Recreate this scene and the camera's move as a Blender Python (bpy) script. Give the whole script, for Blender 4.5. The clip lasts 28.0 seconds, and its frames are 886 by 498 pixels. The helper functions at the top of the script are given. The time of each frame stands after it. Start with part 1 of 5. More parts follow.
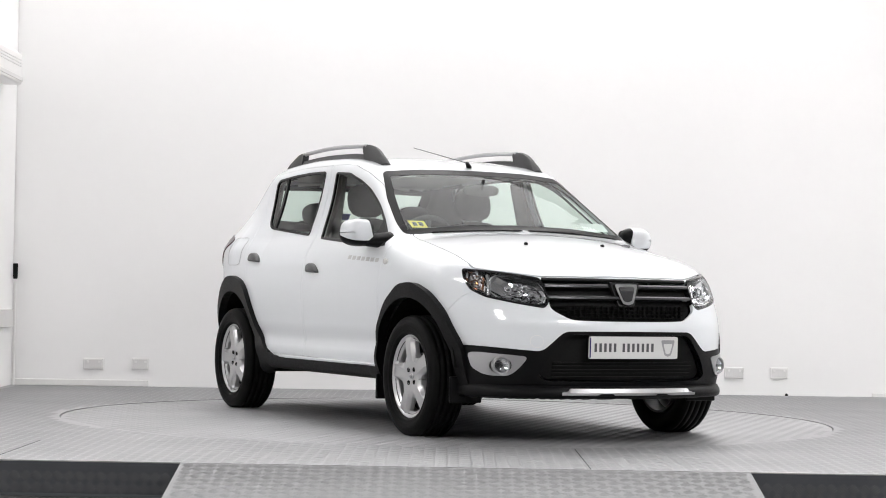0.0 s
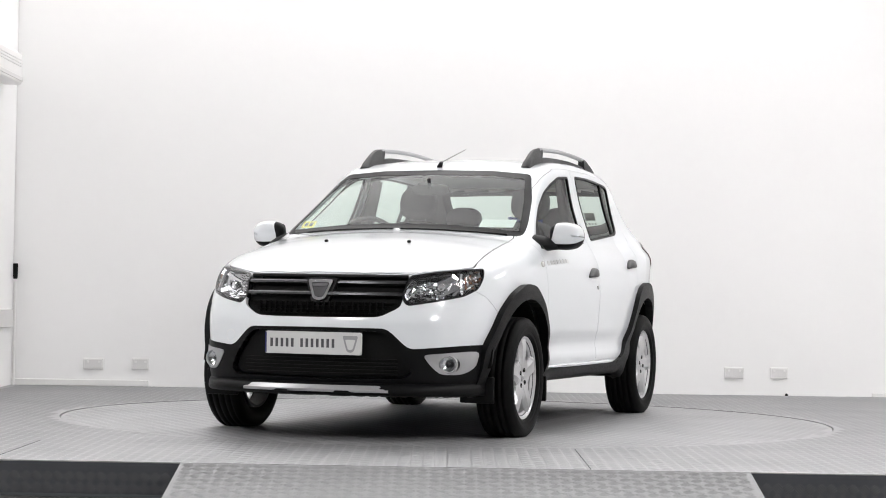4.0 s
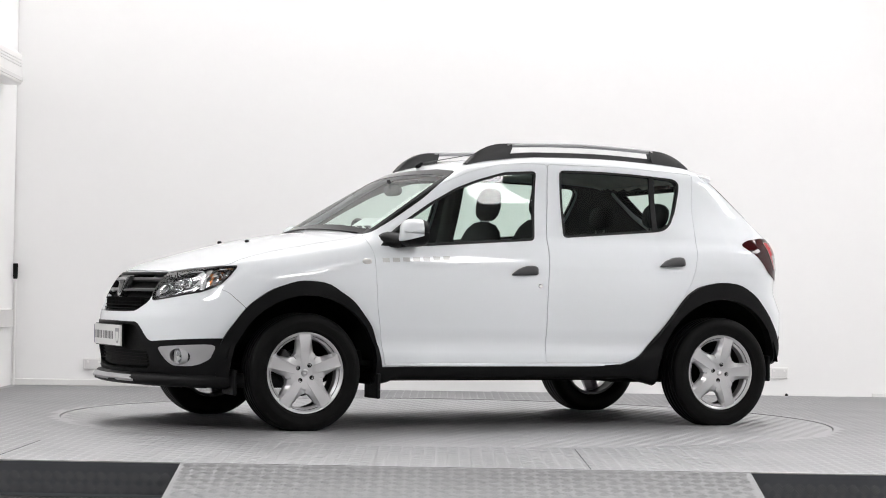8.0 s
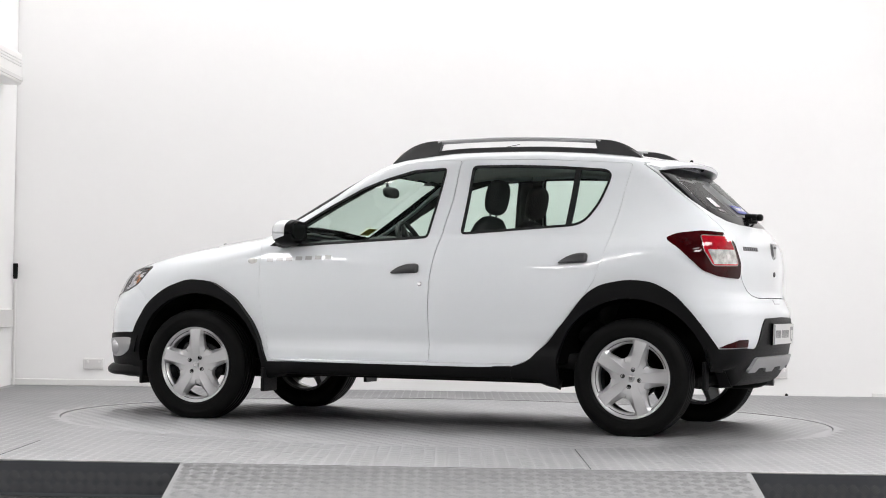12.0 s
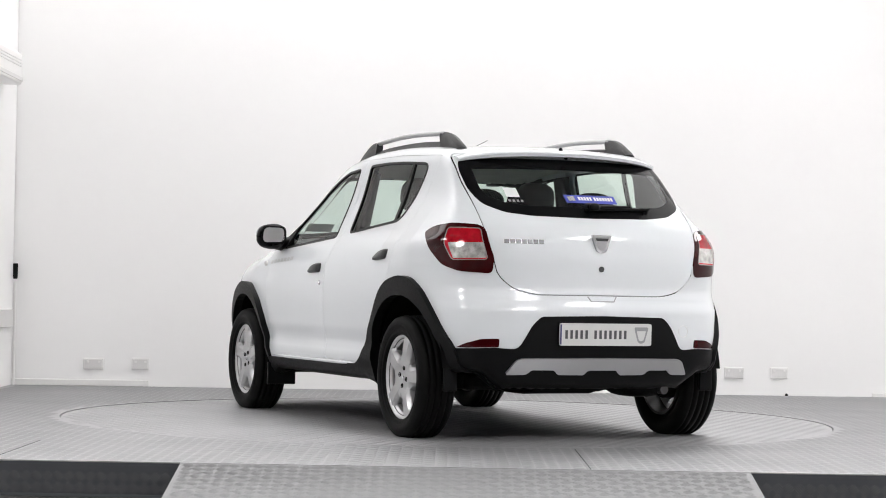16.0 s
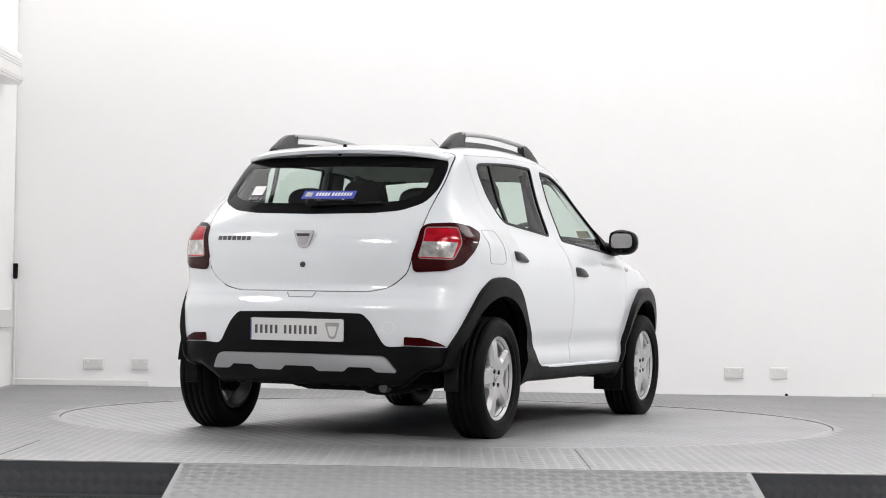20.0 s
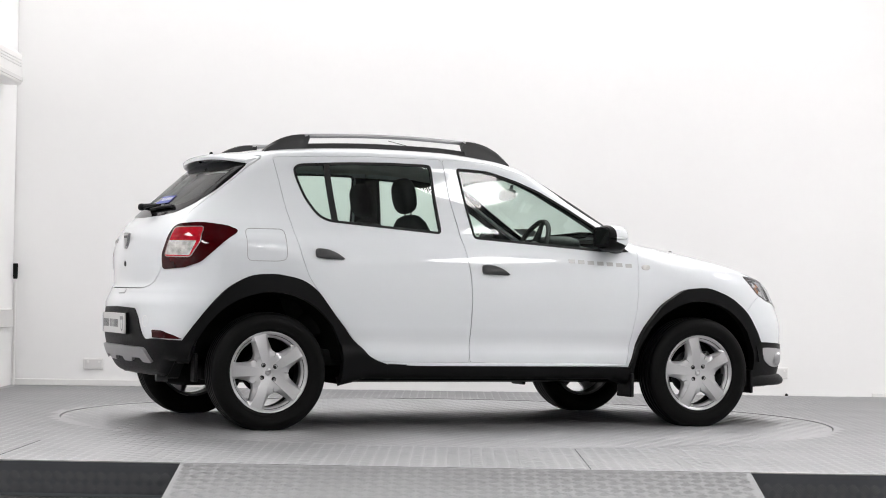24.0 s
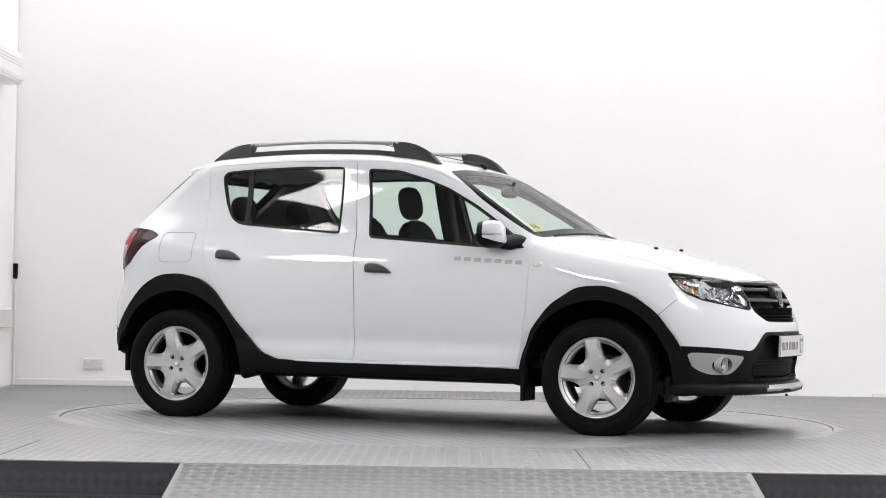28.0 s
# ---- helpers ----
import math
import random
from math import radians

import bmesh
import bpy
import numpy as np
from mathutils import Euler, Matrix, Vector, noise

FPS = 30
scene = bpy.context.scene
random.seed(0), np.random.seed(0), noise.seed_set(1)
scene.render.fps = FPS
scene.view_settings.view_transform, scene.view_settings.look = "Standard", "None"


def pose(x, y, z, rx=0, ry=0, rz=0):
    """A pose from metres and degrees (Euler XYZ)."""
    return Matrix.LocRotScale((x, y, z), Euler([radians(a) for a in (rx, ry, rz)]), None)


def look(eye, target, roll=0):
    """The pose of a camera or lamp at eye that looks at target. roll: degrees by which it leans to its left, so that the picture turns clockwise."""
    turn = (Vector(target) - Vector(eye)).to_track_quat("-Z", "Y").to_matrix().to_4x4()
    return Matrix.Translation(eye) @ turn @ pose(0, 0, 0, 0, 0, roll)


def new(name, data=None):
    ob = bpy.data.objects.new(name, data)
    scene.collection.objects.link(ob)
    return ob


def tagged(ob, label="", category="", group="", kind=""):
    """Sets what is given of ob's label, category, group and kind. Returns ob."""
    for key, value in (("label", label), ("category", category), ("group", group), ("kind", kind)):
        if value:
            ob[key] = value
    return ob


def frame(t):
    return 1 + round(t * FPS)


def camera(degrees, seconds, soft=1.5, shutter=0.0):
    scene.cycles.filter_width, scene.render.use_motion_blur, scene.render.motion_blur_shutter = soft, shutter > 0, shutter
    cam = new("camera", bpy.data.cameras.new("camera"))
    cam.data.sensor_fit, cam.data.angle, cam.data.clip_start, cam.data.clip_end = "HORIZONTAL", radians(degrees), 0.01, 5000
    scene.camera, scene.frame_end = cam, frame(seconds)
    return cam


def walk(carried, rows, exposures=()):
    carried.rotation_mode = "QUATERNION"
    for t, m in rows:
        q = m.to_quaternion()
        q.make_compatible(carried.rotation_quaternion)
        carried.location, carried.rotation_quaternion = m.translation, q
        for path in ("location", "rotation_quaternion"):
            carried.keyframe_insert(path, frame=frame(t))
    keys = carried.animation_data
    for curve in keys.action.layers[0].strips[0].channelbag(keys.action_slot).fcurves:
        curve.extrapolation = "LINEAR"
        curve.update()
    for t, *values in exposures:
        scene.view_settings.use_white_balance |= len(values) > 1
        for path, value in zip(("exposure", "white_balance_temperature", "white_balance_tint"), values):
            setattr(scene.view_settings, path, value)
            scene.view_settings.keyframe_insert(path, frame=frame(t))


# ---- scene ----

# ---- camera ----
cam = camera(24.21, 28.0, soft=1.0)
EYE = Vector((0, -12.247, 0.746))
YAW, PITCH, ROLL = 0.1746, 1.193, 0.98
AIM = EYE + Vector((-math.sin(radians(YAW)) * math.cos(radians(PITCH)), math.cos(radians(YAW)) * math.cos(radians(PITCH)), math.sin(radians(PITCH))))
STAND = look(EYE, AIM, ROLL)
walk(cam, [(0.0, STAND), (28.0, STAND)], exposures=[(0.0, 0.35), (28.0, 0.35)])

# ---- world ----
world = bpy.data.worlds.new("world")
world.use_nodes = True
world.node_tree.nodes["Background"].inputs[0].default_value = (0.8, 0.85, 0.9, 1)
world.node_tree.nodes["Background"].inputs[1].default_value = 0.05
scene.world = world

TURN_START, TURN_RATE = -63.37, -11.436     # degrees, degrees a second
CAR_OFF = (-0.065, 0.009)                    # the car's origin from the turntable's centre
DISC_R = 2.247
DISC_Z = -0.004


# ---- materials ----
def material(name, colour, rough=0.5, metal=0.0, vary=0.08, scale=6.0, bump=0.0, bump_scale=200.0, coat=0.0, ior=1.5, rough_vary=0.1, spec=0.5):
    """A painted or moulded surface: colour and gloss drift at two scales, with a fine relief."""
    m = bpy.data.materials.new(name)
    m.use_nodes = True
    nt = m.node_tree
    n, ln = nt.nodes, nt.links
    b = n["Principled BSDF"]
    tc = n.new("ShaderNodeTexCoord")
    big, small = n.new("ShaderNodeTexNoise"), n.new("ShaderNodeTexNoise")
    big.inputs["Scale"].default_value, big.inputs["Detail"].default_value = scale, 4
    small.inputs["Scale"].default_value, small.inputs["Detail"].default_value = scale * 17, 3
    mix = n.new("ShaderNodeMath")
    mix.operation = "MULTIPLY_ADD"
    mix.inputs[1].default_value = 0.4
    ln.new(tc.outputs["Object"], big.inputs["Vector"]), ln.new(tc.outputs["Object"], small.inputs["Vector"])
    ln.new(small.outputs["Fac"], mix.inputs[0]), ln.new(big.outputs["Fac"], mix.inputs[2])
    ramp = n.new("ShaderNodeMapRange")
    ramp.inputs["From Min"].default_value, ramp.inputs["From Max"].default_value = 0.45, 0.95
    ramp.inputs["To Min"].default_value, ramp.inputs["To Max"].default_value = 1 - vary, 1 + vary
    ln.new(mix.outputs[0], ramp.inputs["Value"])
    col = n.new("ShaderNodeVectorMath")
    col.operation = "SCALE"
    col.inputs[0].default_value = colour
    ln.new(ramp.outputs[0], col.inputs["Scale"]), ln.new(col.outputs[0], b.inputs["Base Color"])
    rr = n.new("ShaderNodeMapRange")
    rr.inputs["From Min"].default_value, rr.inputs["From Max"].default_value = 0.3, 0.7
    rr.inputs["To Min"].default_value, rr.inputs["To Max"].default_value = max(rough * (1 - rough_vary), 0), min(rough * (1 + rough_vary), 1)
    ln.new(small.outputs["Fac"], rr.inputs["Value"]), ln.new(rr.outputs[0], b.inputs["Roughness"])
    b.inputs["Metallic"].default_value, b.inputs["IOR"].default_value, b.inputs["Coat Weight"].default_value = metal, ior, coat
    b.inputs["Coat Roughness"].default_value, b.inputs["Specular IOR Level"].default_value = 0.03, spec
    if bump:
        t = n.new("ShaderNodeTexNoise")
        t.inputs["Scale"].default_value, t.inputs["Detail"].default_value = bump_scale, 3
        bp = n.new("ShaderNodeBump")
        bp.inputs["Strength"].default_value, bp.inputs["Distance"].default_value = bump, 0.002
        ln.new(tc.outputs["Object"], t.inputs["Vector"]), ln.new(t.outputs["Fac"], bp.inputs["Height"]), ln.new(bp.outputs[0], b.inputs["Normal"])
    return m


def glass(name, tint, rough=0.0, gain=0.55):
    """Thin glass: a clear tinted sheet with a glossy face."""
    m = bpy.data.materials.new(name)
    m.use_nodes = True
    nt = m.node_tree
    n, ln = nt.nodes, nt.links
    n.remove(n["Principled BSDF"])
    tr, gl, mx, lw = n.new("ShaderNodeBsdfTransparent"), n.new("ShaderNodeBsdfGlossy"), n.new("ShaderNodeMixShader"), n.new("ShaderNodeLayerWeight")
    tr.inputs[0].default_value = (*tint, 1)
    gl.inputs["Roughness"].default_value = rough
    lw.inputs["Blend"].default_value = 0.5
    up, add = n.new("ShaderNodeMath"), n.new("ShaderNodeMath")
    up.operation, add.operation = "POWER", "MULTIPLY_ADD"
    up.inputs[1].default_value, add.inputs[1].default_value, add.inputs[2].default_value = 4.5, gain, 0.036
    ln.new(lw.outputs["Facing"], up.inputs[0]), ln.new(up.outputs[0], add.inputs[0]), ln.new(add.outputs[0], mx.inputs[0])
    ln.new(tr.outputs[0], mx.inputs[1]), ln.new(gl.outputs[0], mx.inputs[2])
    ln.new(mx.outputs[0], n["Material Output"].inputs[0])
    return m


def glow(name, colour, strength):
    m = bpy.data.materials.new(name)
    m.use_nodes = True
    b = m.node_tree.nodes["Principled BSDF"]
    b.inputs["Base Color"].default_value = (0.8, 0.8, 0.8, 1)
    b.inputs["Emission Color"].default_value, b.inputs["Emission Strength"].default_value = (*colour, 1), strength
    return m


WALL_PAINT = material("wall_paint", (0.86, 0.853, 0.848), 0.6, vary=0.014, scale=0.8, bump=0.08, bump_scale=90)
# Unseen ceiling: its grey is set for bounce light and reflections in the glass.
CEILING_GREY = material("ceiling_grey", (0.58, 0.58, 0.58), 0.7, vary=0.02, scale=1.0)
TREAD_STEEL = material("tread_steel", (0.335, 0.335, 0.342), 0.34, metal=0.60, vary=0.12, scale=1.6, bump=0.12, bump_scale=60)
DISC_STEEL = material("disc_steel", (0.385, 0.385, 0.392), 0.40, metal=0.50, vary=0.12, scale=1.6, bump=0.12, bump_scale=60)
RAMP_STEEL = material("ramp_steel", (0.21, 0.21, 0.215), 0.44, metal=0.45, vary=0.08, scale=2.0, bump=0.1, bump_scale=60)
DARK_TREAD = material("dark_tread", (0.075, 0.078, 0.085), 0.4, metal=0.3, vary=0.15, scale=3.0)
# The riser's bars are a lighter grey than its plate.
RISER_BAR = material("riser_bar", (0.125, 0.128, 0.134), 0.32, metal=0.55, vary=0.2, scale=3.0)
SHOP_FLOOR = material("shop_floor", (0.03, 0.03, 0.03), 0.5, vary=0.2, scale=2.0)
GAP_BLACK = material("gap_black", (0.006, 0.006, 0.006), 0.7, vary=0.1, spec=0.15)
WHITE_PLASTIC = material("white_plastic", (0.78, 0.77, 0.76), 0.35, vary=0.02)
CAR_WHITE = material("car_white", (0.735, 0.757, 0.780), 0.35, vary=0.008, scale=2.0, coat=1.0, rough_vary=0.0, spec=0.15)
BLACK_PLASTIC = material("black_plastic", (0.004, 0.004, 0.0044), 0.46, vary=0.12, scale=5.0, bump=0.2, bump_scale=500, spec=0.13)
TYRE_RUBBER = material("tyre_rubber", (0.004, 0.004, 0.004), 0.55, vary=0.2, scale=8.0, bump=0.2, bump_scale=150, spec=0.08)
ALLOY = material("alloy", (0.52, 0.52, 0.527), 0.34, metal=0.72, vary=0.012, scale=5.0, rough_vary=0.0)
CHROME = material("chrome", (0.72, 0.72, 0.73), 0.09, metal=1.0, vary=0.03)
BADGE_CHROME = material("badge_chrome", (0.42, 0.42, 0.43), 0.16, metal=1.0, vary=0.06, scale=40.0)
CHROME_SOFT = material("chrome_soft", (0.58, 0.58, 0.59), 0.24, metal=0.85, vary=0.03, rough_vary=0.0)
STEEL_DARK = material("steel_dark", (0.06, 0.06, 0.062), 0.45, metal=0.6, vary=0.2)
SILVER_PAINT = material("silver_paint", (0.40, 0.40, 0.408), 0.34, metal=0.62, vary=0.04)
GRILLE_SILVER = material("grille_silver", (0.065, 0.065, 0.068), 0.26, metal=0.85, vary=0.02, rough_vary=0.0)
GAP_GLOSS = material("gloss_black", (0.012, 0.012, 0.013), 0.12, vary=0.05)
RAIL_BLACK = material("rail_black", (0.02, 0.02, 0.021), 0.5, vary=0.1, bump=0.2, bump_scale=500)
HANDLE_BLACK = material("handle_black", (0.03, 0.03, 0.032), 0.4, vary=0.1, bump=0.15, bump_scale=400)
LAMP_GLASS = glass("lamp_glass", (0.93, 0.94, 0.95), gain=0.40)
LAMP_CHROME = material("lamp_chrome", (0.70, 0.70, 0.71), 0.10, metal=1.0, vary=0.05, scale=26.0)
# Darker copy of the lamp chrome: reflections of the black bezel put into colour.
LAMP_DARK_REFLECT = material("lamp_dark_reflect", (0.16, 0.16, 0.165), 0.14, metal=0.9, vary=0.10, scale=26.0)
LAMP_AMBER = material("lamp_amber", (0.52, 0.22, 0.09), 0.16, metal=0.8, vary=0.2, scale=40.0)
TAIL_FRAME = material("tail_frame", (0.45, 0.36, 0.36), 0.2, metal=0.6, vary=0.1)
TAIL_RED = material("tail_red", (0.030, 0.0004, 0.001), 0.05, vary=0.3, scale=12.0, spec=0.25)
TAIL_BRIGHT = material("tail_bright", (0.36, 0.004, 0.012), 0.08, vary=0.35, scale=30.0, spec=0.45)
TAIL_CLEAR = material("tail_clear", (0.60, 0.575, 0.56), 0.12, metal=0.6, vary=0.55, scale=26.0, bump=0.8, bump_scale=70)
PLATE_WHITE = material("plate_white", (0.62, 0.62, 0.61), 0.35, vary=0.03)
PLATE_INK = material("plate_ink", (0.07, 0.07, 0.075), 0.5, vary=0.1)
DECAL_SILVER = material("decal_silver", (0.46, 0.46, 0.46), 0.4, metal=0.3, vary=0.06)
INDICATOR = material("indicator", (0.70, 0.69, 0.67), 0.1, vary=0.15, scale=60, coat=1.0)
MIRROR = material("mirror", (0.85, 0.85, 0.86), 0.02, metal=1.0, vary=0.0)
SEAM_GREY = material("seam_grey", (0.30, 0.30, 0.31), 0.6, vary=0.1)
FLAP_GREY = material("flap_grey", (0.42, 0.42, 0.43), 0.6, vary=0.1)
SEAT_CLOTH = material("seat_cloth", (0.022, 0.022, 0.024), 0.9, vary=0.25, scale=30.0, bump=0.4, bump_scale=400)
DASH_BLACK = material("dash_black", (0.03, 0.03, 0.031), 0.6, vary=0.1, bump=0.2, bump_scale=500)
STICKER_YELLOW = material("sticker_yellow", (0.75, 0.62, 0.04), 0.4, vary=0.05)
STICKER_WHITE = material("sticker_white", (0.75, 0.75, 0.75), 0.4, vary=0.05)
BAND_BLUE = material("band_blue", (0.02, 0.025, 0.12), 0.4, vary=0.05)
LETTER_DARK = material("letter_dark", (0.10, 0.10, 0.105), 0.3, metal=0.6, vary=0.1)
STICKER_BLUE = material("sticker_blue", (0.03, 0.05, 0.42), 0.4, vary=0.05)
SOCKET_GREY = material("socket_grey", (0.68, 0.67, 0.665), 0.4, vary=0.04)
TRUNK_GREY = material("trunk_grey", (0.66, 0.65, 0.64), 0.45, vary=0.03)
EDGE_STEEL = material("edge_steel", (0.5, 0.5, 0.5), 0.35, metal=0.6, vary=0.25, scale=10)
CEILING = 5.0
# The first is an added wide sheet, out of view, brightening wall and floor.
LIGHTS = [(-0.5, 1.7, 9.6, 3.3, 4.75, 2.4)]     # x, y, width, depth, height, strength
LIGHTS += [(-3.55, -2.4, 0.85, 0.85, 3.3, 19), (2.75, -2.75, 0.8, 0.9, 3.3, 17), (2.2, -4.3, 0.7, 0.5, 3.3, 14), (4.5, 0.4, 0.9, 1.2, 3.25, 13), (-3.0, -6.3, 1.1, 1.2, 3.4, 32), (3.0, -6.3, 1.1, 1.2, 3.4, 32)]
UNDER_BLACK = material("under_black", (0.004, 0.004, 0.004), 0.8, vary=0.2, scale=6.0, spec=0.1)
FRIT = material("frit", (0.006, 0.006, 0.0065), 0.12, vary=0.05, spec=0.06)
RUBBER = material("rubber", (0.008, 0.008, 0.008), 0.45, vary=0.1, spec=0.2)
HEADLINER = material("headliner", (0.60, 0.595, 0.58), 0.9, vary=0.08, scale=10.0, bump=0.2, bump_scale=400)
LINING = material("lining", (0.045, 0.045, 0.045), 0.85, vary=0.15, scale=10.0, bump=0.2, bump_scale=300)
CLEAR_GLASS = glass("clear_glass", (0.80, 0.88, 0.84))
SIDE_GLASS = glass("side_glass", (0.80, 0.89, 0.84))
TINTED_GLASS = glass("tinted_glass", (0.80, 0.87, 0.83))


# ---- mesh tools ----
def part(name, bm, mat, parent=None, label="", smooth=False, m=None):
    """Links a bmesh as one mesh object, under a thing or a part."""
    me = bpy.data.meshes.new(name)
    bm.to_mesh(me)
    bm.free()
    for k in (mat if isinstance(mat, (list, tuple)) else [mat]):
        me.materials.append(k)
    if smooth:
        me.shade_smooth()
    ob = new(name, me)
    if parent:
        ob.parent = parent
    if m is not None:
        ob.matrix_basis = m
    return tagged(ob, label)


def box(bm, x0, x1, y0, y1, z0, z1, bevel=0.0, seg=2, m=None):
    r = bmesh.ops.create_cube(bm, size=1.0, matrix=Matrix.Translation(((x0 + x1) / 2, (y0 + y1) / 2, (z0 + z1) / 2)) @ Matrix.Diagonal((x1 - x0, y1 - y0, z1 - z0, 1)))
    vs = r["verts"]
    if bevel:
        es = list({e for v in vs for e in v.link_edges})
        g = bmesh.ops.bevel(bm, geom=es, offset=bevel, segments=seg, affect="EDGES", profile=0.5)
        vs = list({v for f in g["faces"] for v in f.verts} | {v for v in vs if v.is_valid})
    if m is not None:
        bmesh.ops.transform(bm, matrix=m, verts=vs)
    return vs


def lathe(bm, profile, steps=64, axis="y"):
    """Turns (radius, along) pairs about an axis."""
    rings = []
    for k in range(steps):
        a = 2 * math.pi * k / steps
        rings.append([bm.verts.new((r * math.cos(a), u, r * math.sin(a)) if axis == "y" else (r * math.cos(a), r * math.sin(a), u)) for r, u in profile])
    for k in range(steps):
        p, q = rings[k], rings[(k + 1) % steps]
        for i in range(len(profile) - 1):
            bm.faces.new((p[i], p[i + 1], q[i + 1], q[i]))
    return rings


class Curve:
    """A smooth curve through a few points that never overshoots."""

    def __init__(self, *pts):
        self.x, self.y = np.array(pts, float).T
        h, d = np.diff(self.x), np.diff(self.y) / np.diff(self.x)
        m = np.zeros(len(self.x))
        m[0], m[-1] = d[0], d[-1]
        for i in range(1, len(d)):
            if d[i - 1] * d[i] > 0:
                w1, w2 = 2 * h[i] + h[i - 1], h[i] + 2 * h[i - 1]
                m[i] = (w1 + w2) / (w1 / d[i - 1] + w2 / d[i])
        self.m = m

    def __call__(self, v):
        v = np.clip(v, self.x[0], self.x[-1])
        i = np.clip(np.searchsorted(self.x, v) - 1, 0, len(self.x) - 2)
        h = self.x[i + 1] - self.x[i]
        t = (v - self.x[i]) / h
        return (self.y[i] * (1 + 2 * t) * (1 - t) ** 2 + self.m[i] * h * t * (1 - t) ** 2
                + self.y[i + 1] * t * t * (3 - 2 * t) + self.m[i + 1] * h * t * t * (t - 1))


# ---- the car's outer form: x forward, y to its left, z up ----
TOP = Curve((-2.0, 1.30), (-1.44, 1.492), (-1.27, 1.520), (-1.0, 1.545), (-0.6, 1.559), (-0.25, 1.553), (0.05, 1.524), (0.236, 1.488), (0.375, 1.432),
            (0.603, 1.310), (0.855, 1.160), (0.99, 1.086), (1.06, 1.071), (1.12, 1.065), (1.248, 1.046), (1.455, 1.004), (1.756, 0.924), (1.90, 0.881), (2.0, 0.845), (2.2, 0.70))
WIDTH = Curve((-2.0, 0.735), (-1.7, 0.795), (-1.4, 0.838), (-1.0, 0.857), (-0.4, 0.864), (0.3, 0.862), (0.9, 0.850), (1.3, 0.836), (1.6, 0.805), (1.9, 0.745), (2.2, 0.65))
SECTION = Curve((0.15, 0.90), (0.28, 0.945), (0.40, 0.976), (0.455, 0.965), (0.55, 0.986), (0.75, 1.0), (0.88, 0.986), (0.95, 0.960), (1.0, 0.930), (1.06, 0.882), (1.10, 0.865), (1.28, 0.792), (1.46, 0.742), (1.60, 0.708))
TAPER = Curve((-1.9, 0.92), (-1.5, 0.955), (-1.3, 0.968), (-0.9, 0.99), (-0.3, 1.0), (0.1, 0.987), (0.4, 0.955), (0.9, 0.89))
NOSE = Curve((0.15, 2.02), (0.25, 2.085), (0.32, 2.115), (0.45, 2.128), (0.58, 2.125), (0.66, 2.10), (0.74, 2.06), (0.82, 2.02), (0.90, 1.94), (1.1, 1.7))
TAIL = Curve((0.15, -1.70), (0.30, -1.85), (0.42, -1.905), (0.55, -1.922), (0.65, -1.922), (0.72, -1.895), (0.78, -1.875), (0.90, -1.880), (1.0, -1.868), (1.08, -1.825), (1.17, -1.738), (1.30, -1.596), (1.45, -1.432), (1.6, -1.27))


def smax(a, b, k):
    h = np.maximum(k - np.abs(a - b), 0) / k
    return np.maximum(a, b) + h * h * k * 0.25


def body_field(x, y, z):
    """Below nought inside the car's outer skin."""
    y = np.abs(y)
    bow = 0.11 * np.clip((x - 0.1) / 0.3, 0, 1) * np.clip((1.5 - x) / 0.4, 0, 1)
    top = z - (TOP(x + bow * y * y) - (0.075 + 0.055 * np.clip((x - 0.75) / 0.5, 0, 1)) * y * y)
    top = top / (1.02 + 0.15 * np.clip((x - 0.1) / 0.15, 0, 1) * np.clip((1.12 - x) / 0.15, 0, 1))
    up = np.clip((z - 1.0) / 0.45, 0, 1)
    hips = 0.055 * np.clip((-0.9 - x) / 0.45, 0, 1) * np.exp(-((z - 1.03) / 0.13) ** 2)
    side = y - (WIDTH(x) * SECTION(z) * (1 - (1 - TAPER(x)) * up) + hips)
    front = x - (NOSE(z) - 0.33 * y * y - 0.85 * y ** 6)
    rear = (TAIL(z) + 0.15 * y * y + 0.44 * y ** 6) - x
    rear = rear / (1 + 0.3 * np.clip((z - 1.03) / 0.1, 0, 1))
    f = smax(top, side, 0.085 + 0.045 * np.clip((x - 0.9) / 0.3, 0, 1))
    f = smax(f, front, 0.09)
    f = smax(f, rear, 0.10)
    under = 0.278 - 0.058 * np.clip((np.abs(x) - 0.75) / 0.2, 0, 1) + (0.05 + 0.09 * np.clip((y - 0.5) / 0.12, 0, 1)) * np.clip((-1.38 - x) / 0.3, 0, 1)
    return smax(f, under - z, 0.04)


def skin(o, d, far=2.4, n=160):
    """Where rays from inside the car leave its skin."""
    t = np.zeros(len(o))
    step = far / n
    live = np.ones(len(o), bool)
    for _ in range(n):
        p = o + d * (t + step)[:, None]
        live &= body_field(*p.T) < 0
        t = np.where(live, t + step, t)
    lo, hi = t, t + step
    for _ in range(22):
        mid = (lo + hi) / 2
        inside = body_field(*(o + d * mid[:, None]).T) < 0
        lo, hi = np.where(inside, mid, lo), np.where(inside, hi, mid)
    return o + d * ((lo + hi) / 2)[:, None]


